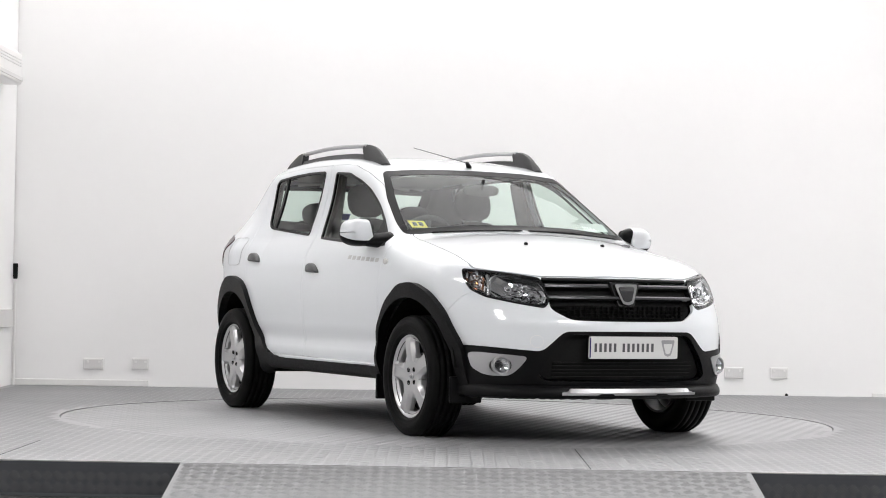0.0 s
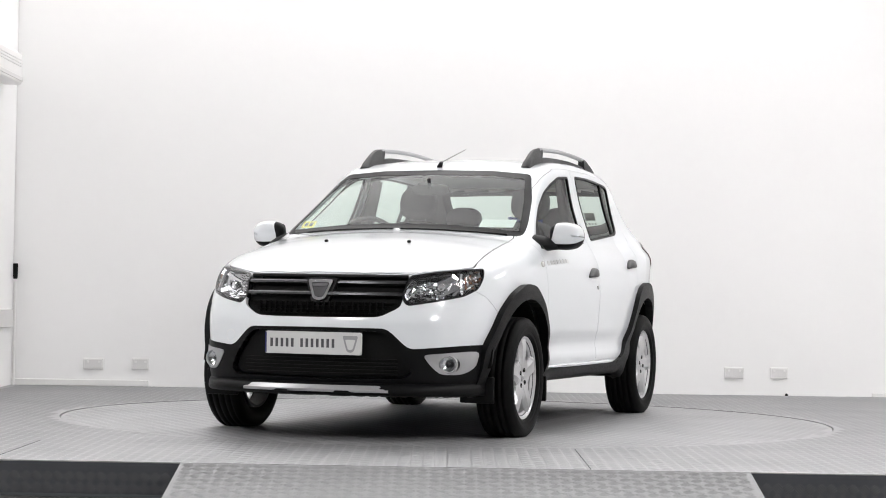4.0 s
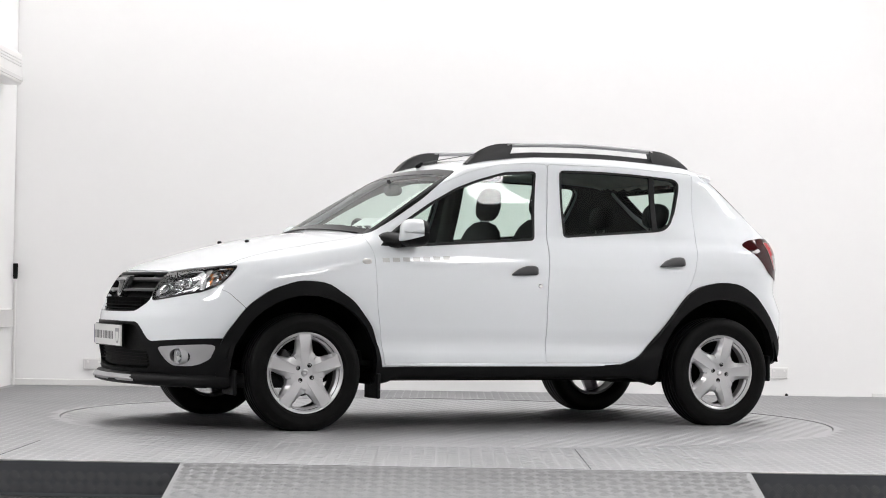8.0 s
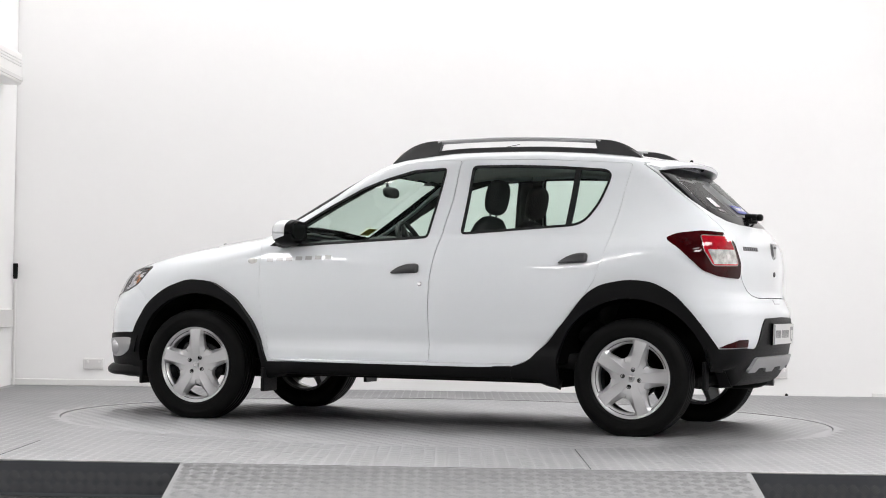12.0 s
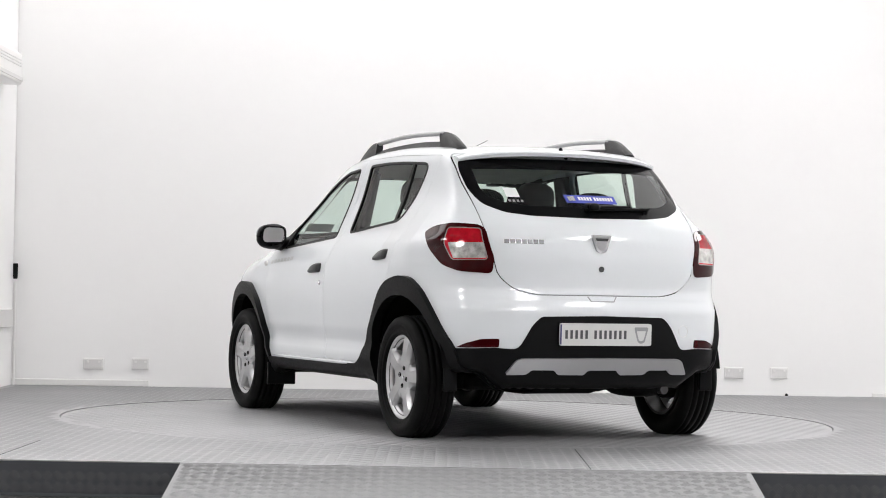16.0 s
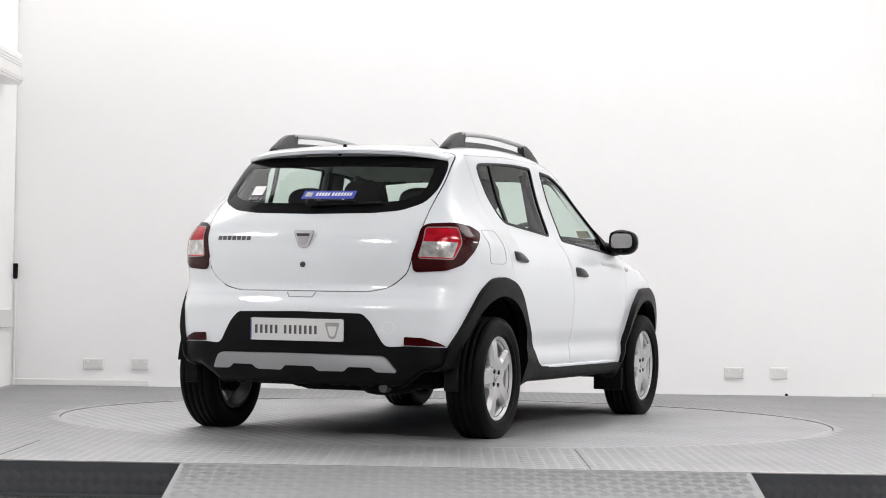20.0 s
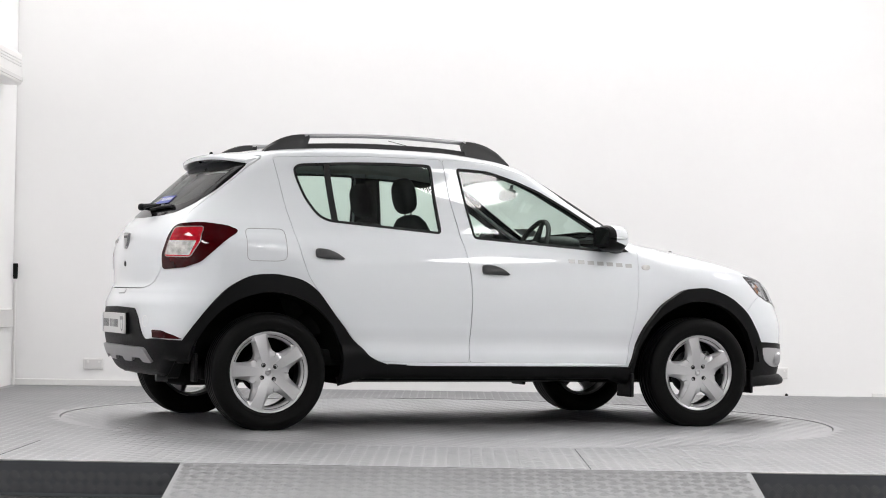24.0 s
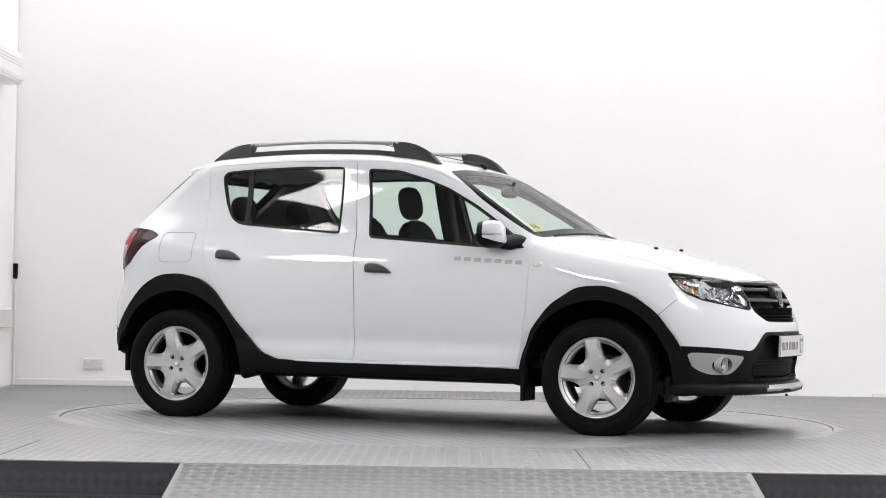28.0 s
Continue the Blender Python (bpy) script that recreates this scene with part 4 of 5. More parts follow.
def wheel(x, sy, tw, bolts):
    y0 = 0.765
    spin = pose(x, sy * y0, 0.305, 0, 0, 0 if sy > 0 else 180)
    bm = bmesh.new()
    lathe(bm, [(0.192, -0.088), (0.196, 0.066), (0.206, 0.070), (0.206, -0.088), (0.192, -0.088)], 64)
    w = part("wheel", bm, STEEL_DARK, car, smooth=False, m=spin)
    bm = bmesh.new()
    prof = [(0.213, 0.066), (0.218, 0.082), (0.228, 0.091), (0.232, 0.0925), (0.236, 0.0915), (0.255, 0.099), (0.285, 0.099), (0.288, 0.0965), (0.300, 0.093), (0.310, 0.083), (0.3155, 0.070)]
    for g in (0.052, 0.018, -0.018, -0.052):
        prof += [(0.318, g + 0.004), (0.311, g + 0.003), (0.311, g - 0.003), (0.318, g - 0.004)]
    prof += [(0.3155, -0.070), (0.310, -0.083), (0.300, -0.093), (0.285, -0.099), (0.255, -0.100), (0.213, -0.08), (0.207, -0.066)]
    lathe(bm, prof, 120)
    for v in bm.verts:                       # the tyre stands flat on the floor
        if v.co.z < DISC_Z - 0.305:
            v.co.z = DISC_Z - 0.305
    part("tyre", bm, TYRE_RUBBER, w, smooth=True)
    bm = bmesh.new()
    for r in (0.246, 0.270):
        lathe(bm, [(r - 0.002, 0.0945 if r < 0.25 else 0.0985), (r, 0.0970 if r < 0.25 else 0.1005), (r + 0.002, 0.0960 if r < 0.25 else 0.0988)], 72)
    part("sidewall_rib", bm, TYRE_RUBBER, w, smooth=True)
    # five-spoke trim: a dished rim, a hub and spokes with a flat back and bevelled flanks
    bm = bmesh.new()
    lathe(bm, [(0.187, 0.000), (0.184, 0.050), (0.1855, 0.054), (0.192, 0.060), (0.204, 0.072), (0.210, 0.077), (0.215, 0.078), (0.219, 0.076), (0.221, 0.05)], 100)
    lathe(bm, [(0.0, 0.0655), (0.026, 0.0655), (0.031, 0.0668), (0.060, 0.0697), (0.087, 0.0722), (0.089, 0.060)], 60)
    n = 22
    for k in range(5):
        turn = Matrix.Rotation(tw + 2 * math.pi * k / 5, 4, "Y")
        rows = []
        for i in range(n + 1):
            r = 0.030 + (0.209 - 0.030) * i / n
            e = i / n
            half = spoke_half(r)
            flat = (0.40 + 0.24 * e) * 0.050 / half
            face = 0.066 + 0.0125 * math.sin(math.pi * min(e * 0.80, 1.0))
            drop = 0.0005 + 0.0155 * min(1.0, max(0.0, (r - 0.070) / 0.05))
            knee = 1 - 0.003 / half
            us = (-1, -1, -knee, -flat - 0.05 * (1 - flat), -flat, 0, flat, flat + 0.05 * (1 - flat), knee, 1, 1)
            hs = (-0.045, -drop - 0.006, -drop, -0.0012, 0, -0.0022 * min(1, e * 3), 0, -0.0012, -drop, -drop - 0.006, -0.045)
            rows.append([turn @ Vector((u * half, face + h, r)) for u, h in zip(us, hs)])
        loft(bm, rows, close=False)
    trim = part("wheel_trim", bm, ALLOY, w, "silver five-spoke wheel trim", smooth=True)
    trim.data.set_sharp_from_angle(angle=radians(24))
    for k in range(4):
        a = radians(bolts + 90 * k)
        c = Vector((-0.047 * math.sin(a), 0, 0.047 * math.cos(a)))
        bm = bmesh.new()
        lathe(bm, [(0.0, 0.0700), (0.0085, 0.0700), (0.0095, 0.0730), (0.0115, 0.0735), (0.0125, 0.068)], 18)
        hole = part("bolt_hole", bm, GAP_BLACK, w, m=Matrix.Translation(c + Vector((0, -0.0015, 0))))
        bm = bmesh.new()
        lathe(bm, [(0.0, 0.0718), (0.0050, 0.0718), (0.0060, 0.0702)], 6)
        part("wheel_bolt", bm, STEEL_DARK, hole)
    bm = bmesh.new()
    lathe(bm, [(0.0, 0.0715), (0.016, 0.0712), (0.019, 0.0690), (0.020, 0.066)], 32)
    cap = part("hub_cap", bm, ALLOY, w, smooth=True)
    bm = bmesh.new()
    slab(bm, [(-0.013, 0.008), (0.013, 0.008), (0.008, -0.009), (-0.008, -0.009)], 0.002, facing((0, 0.0714, 0.0), (0, 1, 0)) @ Matrix.Rotation(tw, 4, "Z"), 0.001)
    part("badge", bm, CHROME, cap)
    bm = bmesh.new()
    if x > 0:
        lathe(bm, [(0.03, -0.030), (0.128, -0.030), (0.128, -0.008), (0.075, -0.008), (0.07, 0.02), (0.03, 0.02)], 40)
        part("brake_disc", bm, STEEL_DARK, w)
        bm = bmesh.new()
        box(bm, -0.055, 0.055, -0.05, 0.012, 0.085, 0.150, 0.012, 2, Matrix.Rotation(1.0 * sy, 4, "Y"))
        part("brake_caliper", bm, STEEL_DARK, w)
    else:
        lathe(bm, [(0.0, 0.0), (0.108, 0.0), (0.115, -0.008), (0.115, -0.07), (0.0, -0.07)], 40)
        part("brake_drum", bm, UNDER_BLACK, w)
    # the arch behind it
    bm = bmesh.new()
    R, n = 0.43, 30
    prev = None
    for i in range(n + 1):
        a = math.pi * (0.04 + 0.92 * i / n)
        row = [bm.verts.new((x + R * math.cos(a), sy * yy, 0.312 + R * math.sin(a))) for yy in (0.42, 0.80)]
        hub = bm.verts.new((x, sy * 0.42, 0.312))
        if prev:
            bm.faces.new((prev[0], prev[1], row[1], row[0]))
            bm.faces.new((prev[2], prev[0], row[0]))
        prev = row + [hub]
    part("arch_liner", bm, UNDER_BLACK, car)


wheel(1.294, 1, 0.02, 33), wheel(-1.294, 1, -0.27, 13), wheel(1.294, -1, 0.18, 41), wheel(-1.294, -1, 0.275, 51)

# -- under the car --
bm = bmesh.new()
box(bm, -1.60, 1.85, -0.62, 0.62, 0.252, 0.33, 0.02, 2)
floor_pan = part("floor_pan", bm, UNDER_BLACK, car)
bm = bmesh.new()
tube(bm, [(-1.294, -0.66, 0.29), (-1.294, 0.66, 0.29)], 0.035)
part("rear_axle", bm, UNDER_BLACK, car)
bm = bmesh.new()
tube(bm, [(0.8, -0.25, 0.25), (-0.9, -0.25, 0.25), (-1.45, -0.42, 0.26), (-1.80, -0.42, 0.26)], 0.024)
part("exhaust_pipe", bm, STEEL_DARK, car)
bm = bmesh.new()
pillow(bm, 0.20, 0.12, 0.07, 3.0, pose(-1.58, -0.36, 0.285))
part("silencer", bm, UNDER_BLACK, car, smooth=True)
for sy in (1, -1):
    for x, z0, z1, y0, y1 in ((0.868, 0.165, 0.30, 0.66, 0.84), (1.67, 0.185, 0.32, 0.62, 0.80), (-1.675, 0.25, 0.40, 0.70, 0.775)):
        bm = bmesh.new()
        box(bm, x - 0.011, x + 0.011, min(sy * y0, sy * y1), max(sy * y0, sy * y1), z0, z1, 0.006, 2)
        part("mud_flap", bm, BLACK_PLASTIC, car)
    bm = bmesh.new()
    rows = []
    for i in range(14):
        xx = 0.83 - (0.83 + 0.625) * i / 13
        k = min(1.0, 0.1 + min(i, 13 - i) * 0.6)
        p, n = on_skin("y", xx, 0.349)
        rows.append([(xx, sy * (p.y + dy * k), 0.349 + dz * k) for dy, dz in ((0.0, -0.009), (0.019, -0.008), (0.021, 0.001), (0.010, 0.008), (0.0, 0.010))])
    loft(bm, rows)
    part("sill_strip", bm, CAR_WHITE, car, "thin white painted lip under the doors")

# -- lamps --
def facets(name, outline, rings, spokes, deep, sy, parent, mats, seed):
    """A reflector bowl of many small flat mirrors behind an outline of the headlamp."""
    rnd = random.Random(seed)
    far = Vector((math.cos(radians(37.4)), math.sin(radians(37.4)), 0))
    n = len(outline)
    cu, cz = sum(p[0] for p in outline) / n, sum(p[1] for p in outline) / n
    rim = []
    for k in range(spokes):
        a = 2 * math.pi * k / spokes
        du, dz = math.cos(a), math.sin(a)
        best = 0.0
        for i in range(n):
            (u0, z0), (u1, z1) = outline[i - 1], outline[i]
            det = du * (z0 - z1) - dz * (u0 - u1)
            if abs(det) > 1e-9:
                t = ((u0 - cu) * (z0 - z1) - (z0 - cz) * (u0 - u1)) / det
                w = (du * (z0 - cz) - dz * (u0 - cu)) / det
                if t > 0 and -1e-6 <= w <= 1 + 1e-6:
                    best = max(best, t)
        rim.append((best * du, best * dz))
    bm = bmesh.new()
    grid, inner = [], []
    for j in range(rings + 1):
        s = 0.10 + 0.90 * j / rings
        for k in range(spokes):
            u, z = cu + rim[k][0] * s, cz + rim[k][1] * s
            inner.append((HEAD_AX[0] * u + far * 1.30)[:2] + (z,))
    P = skin(np.array(inner, float), np.tile(np.array(far), (len(inner), 1)), 0.8)
    for j in range(rings + 1):
        s = 0.10 + 0.90 * j / rings
        row = []
        for k in range(spokes):
            sink = 0.010 + deep * (1 - s ** 2.2) + (rnd.uniform(-0.004, 0.004) if j < rings else 0)
            p = Vector(P[j * spokes + k]) - far * sink
            row.append(bm.verts.new((p.x, p.y * sy, p.z)))
        grid.append(row)
    bm.faces.new(grid[0])
    for j in range(rings):
        for k in range(spokes):
            f = bm.faces.new((grid[j][k], grid[j][(k + 1) % spokes], grid[j + 1][(k + 1) % spokes], grid[j + 1][k]))
            # Random facets take the darkened chrome as painted dark reflections.
            f.material_index = rnd.choice((0, 0, 0, 0, 1) if len(mats) < 3 else (0, 0, 0, 1, 2, 2))
    bmesh.ops.recalc_face_normals(bm, faces=bm.faces[:])
    return part(name, bm, mats, parent)


for sy in (1, -1):
    lens = ["headlamp", "headlamp_main", "headlamp_turn"]
    lamp = panel("headlamp", lens, LAMP_GLASS, car, 0.003, 0.0, sy, "clear headlamp with faceted chrome reflectors and dark surround")
    lamp.visible_shadow = False
    panel("surround", ["headlamp_rim"], GAP_GLOSS, lamp, 0.003, 0.03, sy, "glossy black surround")
    panel("bezel", ["headlamp"], GAP_GLOSS, lamp, -0.010, 0.03, sy, "glossy black inner bezel")
    facets("reflector", HEAD_MAIN, 9, 26, 0.055, sy, lamp, [LAMP_CHROME, LAMP_DARK_REFLECT], 3)
    facets("indicator", HEAD_TURN, 5, 16, 0.030, sy, lamp, [LAMP_CHROME, LAMP_AMBER, LAMP_DARK_REFLECT], 8)
    for q, r, mt in (((1.885, 0.582, 0.768), 0.021, LAMP_CHROME), ((1.960, 0.490, 0.744), 0.015, LAMP_CHROME)):
        axis = Vector((0.94, 0.33 * sy, 0.0)).normalized()
        m = facing(Vector((q[0], q[1] * sy, q[2])) - axis * 0.034, axis)
        bm = bmesh.new()
        lathe(bm, [(0.0, 0.004), (r * 0.55, 0.003), (r * 0.6, -0.004), (r * 0.8, -0.004), (r * 0.86, 0.006), (r, 0.004), (r, -0.02)], 28, "z")
        bmesh.ops.transform(bm, matrix=m, verts=bm.verts[:])
        part("bulb_cap", bm, mt, lamp, smooth=True).data.set_sharp_from_angle(angle=radians(35))
    bm = bmesh.new()
    rows = []
    for i in range(9):
        k = i / 8
        c = Vector((1.752 + 0.090 * k, 0.648 + 0.022 * k, 0.838 - 0.104 * k))
        p, n = on_skin("x", c.y, c.z)
        rows.append([(p.x + dx, sy * (c.y + dy), c.z) for dx, dy in ((-0.008, -0.010), (-0.002, 0.0), (-0.010, 0.008), (-0.03, 0.006), (-0.03, -0.008))])
    loft(bm, rows)
    part("divider", bm, CHROME_SOFT, lamp, "slanted silver divider")
    tail = panel("tail_lamp", ["tail_lamp"], TAIL_RED, car, 0.006, 0.02, sy, "dark red tail lamp with a clear reversing section")
    panel("brake_section", ["tail_bright"], TAIL_BRIGHT, tail, 0.008, 0.004, sy, "bright red lens")
    panel("clear_section", ["tail_clear"], TAIL_CLEAR, tail, 0.008, 0.004, sy, "clear ribbed lens")
    panel("lens_frame", ["tail_frame"], TAIL_FRAME, tail, 0.009, 0.004, sy, "bright lens frame")
    panel("reflector", ["reflector"], TAIL_RED, car, 0.004, 0.02, sy, "dark red reflector")
    bez = panel("fog_bezel", ["fog_bezel"], SILVER_PAINT, car, 0.008, 0.03, sy, "silver painted fog lamp surround")
    p, n = on_skin("x", 0.642, 0.386)
    n = (n * 0.25 + Vector((0.75, 0, 0))).normalized()
    m = facing(p + n * 0.002, n)
    if sy < 0:
        m = Matrix.Diagonal((1, -1, 1, 1)) @ m
    for nm, prof, mt in (("fog_lamp_rim", [(0.046, -0.030), (0.046, 0.004), (0.043, 0.008), (0.039, 0.006), (0.036, -0.002), (0.035, -0.03)], SILVER_PAINT), ("fog_lamp_bowl", [(0.0, -0.022), (0.012, -0.020), (0.026, -0.012), (0.036, -0.004)], LAMP_CHROME),
                         ("fog_lamp_lens", [(0.0, 0.003), (0.02, 0.002), (0.037, -0.002)], LAMP_GLASS), ("fog_lamp_bulb", [(0.0, -0.006), (0.008, -0.007), (0.010, -0.018), (0.006, -0.03)], STEEL_DARK)):
        bm = bmesh.new()
        lathe(bm, prof, 32, "z")
        bmesh.ops.transform(bm, matrix=m, verts=bm.verts[:])
        part(nm, bm, mt, bez, smooth=True)

# -- grille --
grille = PARTS["grille_back"]
for z, hh, mt in ((0.786, 0.012, GRILLE_SILVER), (0.728, 0.012, GRILLE_SILVER), (0.818, 0.010, BLACK_PLASTIC)):
    bm = bmesh.new()
    rows = []
    for i in range(33):
        y = -0.425 + 0.85 * i / 32
        p, n = on_skin("x", abs(y), z)
        rows.append([(p.x - 0.010 + dx, y, z + dz) for dx, dz in ((-0.03, -hh * 0.7), (0.004, -hh), (0.012, -hh * 0.3), (0.010, hh * 0.5), (0.002, hh), (-0.03, hh * 0.8))])
    loft(bm, rows)
    part("grille_bar", bm, mt, grille, "satin silver grille bar", smooth=True).data.set_sharp_from_angle(angle=radians(35))
for k in range(4):
    z = 0.630 + k * 0.018
    bm = bmesh.new()
    rows = []
    half = 0.32 + 0.025 * k
    for i in range(25):
        y = -half + 2 * half * i / 24
        p, n = on_skin("x", abs(y), z)
        rows.append([(p.x - 0.02 + dx, y, z + dz) for dx, dz in ((-0.012, -0.003), (0.006, -0.003), (0.006, 0.003), (-0.012, 0.003))])
    loft(bm, rows)
    part("mesh_bar", bm, UNDER_BLACK, grille)
for k in range(23):
    y = -0.33 + 0.66 * k / 22
    p, n = on_skin("x", abs(y), 0.655)
    bm = bmesh.new()
    box(bm, p.x - 0.033, p.x - 0.015, y - 0.003, y + 0.003, 0.622, 0.69)
    part("mesh_rib", bm, UNDER_BLACK, grille)
SHIELD = fillet([(-0.066, 0.05), (0.066, 0.05), (0.058, 0.022), (0.032, -0.048), (0.0, -0.058), (-0.032, -0.048), (-0.058, 0.022)], 0.012, 2)


def shield(parent, p, n, size, field, name="badge"):
    """The plain metal shield, with its sunk middle."""
    m = facing(p, n)
    bm = bmesh.new()
    slab(bm, [(x * size, y * size) for x, y in SHIELD], 0.012, m, 0.0015)
    b = part(name, bm, BADGE_CHROME, parent, "chrome shield-shaped badge")
    bm = bmesh.new()
    slab(bm, [(x * size * 0.70, y * size * 0.70 - 0.001) for x, y in SHIELD], 0.002, m @ Matrix.Translation((0, 0, 0.0122)), 0.0005)
    part("badge_field", bm, field, b)
    bm = bmesh.new()
    slab(bm, [(x * size, y * size) for x, y in ((-0.042, 0.030), (0.042, 0.030), (0.036, 0.014), (-0.036, 0.014))], 0.0015, m @ Matrix.Translation((0, 0, 0.0145)))
    part("badge_bar", bm, STEEL_DARK, b)


bm = bmesh.new()
slab(bm, [(x * 1.42, y * 1.5 - 0.008) for x, y in SHIELD], 0.02, facing((2.030, 0, 0.745), (1, 0, 0.2)), 0.006)
part("badge_plinth", bm, GAP_GLOSS, grille, "black badge plinth")
shield(grille, (2.052, 0, 0.748), (1, 0, 0.26), 1.05, GRILLE_SILVER)

# -- round tow caps --
for y, z, way, bumper in ((-0.499, 0.5086, 1, "front_bumper"), (-0.4785, 0.5635, -1, "rear_bumper")):
    pts = []
    for k in range(28):
        a = 2 * math.pi * k / 28
        q, n = on_skin("x", y + 0.030 * math.cos(a), z + 0.030 * math.sin(a), way)
        pts.append(q + n * 0.0002)
    bm = bmesh.new()
    tube(bm, pts + [pts[0]], 0.0012, 6, False)
    part("tow_cap_gap", bm, WHITE_PLASTIC, PARTS[bumper])

# -- plates --
def bars(parent, m, x0, x1, h, words, mat, lift=0.001, gap=0.28, name="letter_bar"):
    """Writing as plain bars: a bar a letter."""
    total = sum(words) + 0.8 * (len(words) - 1)
    step, x = (x1 - x0) / total, x0
    for w in words:
        for _ in range(w):
            bm = bmesh.new()
            g = step * gap / 2
            slab(bm, [(x + g, -h / 2), (x + step - g, -h / 2), (x + step - g, h / 2), (x + g, h / 2)], lift, m)
            part(name, bm, mat, parent)
            x += step
        x += 0.8 * step


def number_plate(p, n, lab):
    m = facing(p, n)
    bm = bmesh.new()
    slab(bm, fillet([(-0.26, -0.056), (0.26, -0.056), (0.26, 0.056), (-0.26, 0.056)], 0.012), 0.009, m, 0.001)
    pl = part("number_plate", bm, PLATE_WHITE, car, lab)
    bars(pl, m @ Matrix.Translation((0, 0, 0.0091)), -0.238, 0.122, 0.043, (5, 7), PLATE_INK, 0.0006, 0.50)
    bm = bmesh.new()
    slab(bm, [(x * 0.62 + 0.20, y * 0.78) for x, y in SHIELD], 0.0006, m @ Matrix.Translation((0, 0, 0.0091)))
    b = part("plate_shield", bm, SEAM_GREY, pl)
    bm = bmesh.new()
    slab(bm, [(-0.259, -0.05), (-0.251, -0.05), (-0.251, 0.05), (-0.259, 0.05)], 0.0005, m @ Matrix.Translation((0, 0, 0.0091)))
    part("plate_band", bm, BAND_BLUE, pl, "narrow blue band")
    bm = bmesh.new()
    slab(bm, [(x * 0.40 + 0.20, y * 0.48 - 0.004) for x, y in SHIELD], 0.0006, m @ Matrix.Translation((0, 0, 0.0098)))
    part("plate_shield_field", bm, PLATE_WHITE, pl)
    bm = bmesh.new()
    slab(bm, [(-0.255, -0.06), (0.255, -0.06), (0.255, 0.06), (-0.255, 0.06)], 0.012, m @ Matrix.Translation((0, 0, -0.013)))
    part("plate_holder", bm, BLACK_PLASTIC, pl)


number_plate((2.130, 0, 0.482), (1, 0, -0.02), "white dealer plate with dark lettering bars")
number_plate((-1.934, 0, 0.545), (-1, 0, -0.02), "white dealer plate with dark lettering bars")

# -- tailgate fittings --
p, n = on_skin("x", 0.0, 1.0, -1)
gate = PARTS["tailgate"]
shield(gate, p + Vector((-0.001, 0, 0.004)), (-1, 0, 0.02), 0.88, SILVER_PAINT)
p, n = on_skin("x", 0.0, 0.874, -1)
bm = bmesh.new()
lathe(bm, [(0.0, 0.008), (0.010, 0.008), (0.014, 0.006), (0.015, 0.0)], 20, "z")
bmesh.ops.transform(bm, matrix=facing(p, (-1, 0, 0)), verts=bm.verts[:])
part("lock", bm, STEEL_DARK, gate)
for k in range(7):
    y = 0.505 - k * 0.030
    p, n = on_skin("x", y, 1.006, -1)
    bm = bmesh.new()
    slab(bm, [(-0.012, -0.011), (0.012, -0.011), (0.012, 0.011), (-0.012, 0.011)], 0.003, facing(p, n), 0.001)
    part("letter_bar", bm, LETTER_DARK, gate)
bm = bmesh.new()
rows = []
for i in range(31):
    y = -0.575 + 1.15 * i / 30
    e = (abs(y) / 0.575) ** 6
    f = 0.050 * (abs(y) / 0.575) ** 3 + 0.055 * e + 0.03 * y * y
    h = 0.085 * y * y + 0.016 * e
    lift = 0.020 * e
    rows.append([(-1.29 + f, y, 1.514 - h), (-1.38 + f, y, 1.506 - h), (-1.45 + f, y, 1.497 - h), (-1.480 + f, y, 1.489 - h), (-1.487 + f, y, 1.480 - h), (-1.482 + f, y, 1.464 - h + lift * 0.3), (-1.452 + f, y, 1.460 - h + lift * 0.4), (-1.36 + f, y, 1.466 - h + lift * 0.4)])
loft(bm, rows)
spoiler = part("spoiler", bm, CAR_WHITE, gate, "white roof spoiler over the rear window", smooth=True)
spoiler.data.set_sharp_from_angle(angle=radians(40))
for q in ((-1.40, 0.0, 1.508), (-1.462, 0.0, 1.462)):
    bm = bmesh.new()
    bmesh.ops.create_uvsphere(bm, u_segments=12, v_segments=8, radius=0.011)
    part("washer_jet", bm, BLACK_PLASTIC, gate, smooth=True, m=Matrix.Translation(q))
bm = bmesh.new()
box(bm, -1.375, -1.36, -0.12, 0.12, 1.408, 1.428, 0.004, 2)
part("high_brake_light", bm, TAIL_RED, gate, "narrow red brake light behind the rear window")
bm = bmesh.new()
tube(bm, [(-1.715, 0.0, 1.195), (-1.80, 0.0, 1.195)], [0.022, 0.016], 16)
pillow(bm, 0.02, 0.03, 0.02, 2.5, pose(-1.795, 0, 1.193))
wip = part("rear_wiper", bm, BLACK_PLASTIC, gate, smooth=True)
bm = bmesh.new()
tube(bm, [(-1.792, 0.0, 1.19), (-1.775, -0.10, 1.198), (-1.745, -0.22, 1.20)], [0.012, 0.009, 0.006])
part("wiper_arm", bm, BLACK_PLASTIC, wip)
bm = bmesh.new()
rows = []
for i in range(13):
    y = 0.03 - 0.39 * i / 12
    p, n = on_skin("x", abs(y), 1.178 + 0.012 * (i / 12), -1)
    rows.append([(p.x - dx, y, p.z + dz) for dx, dz in ((0.004, -0.006), (0.022, -0.003), (0.026, 0.004), (0.022, 0.010), (0.004, 0.006))])
loft(bm, rows)
part("wiper_blade", bm, RUBBER, wip)
bm = bmesh.new()
p, n = on_skin("x", 0.0, 0.722, -1)
m = facing(p + n * 0.0002, n)
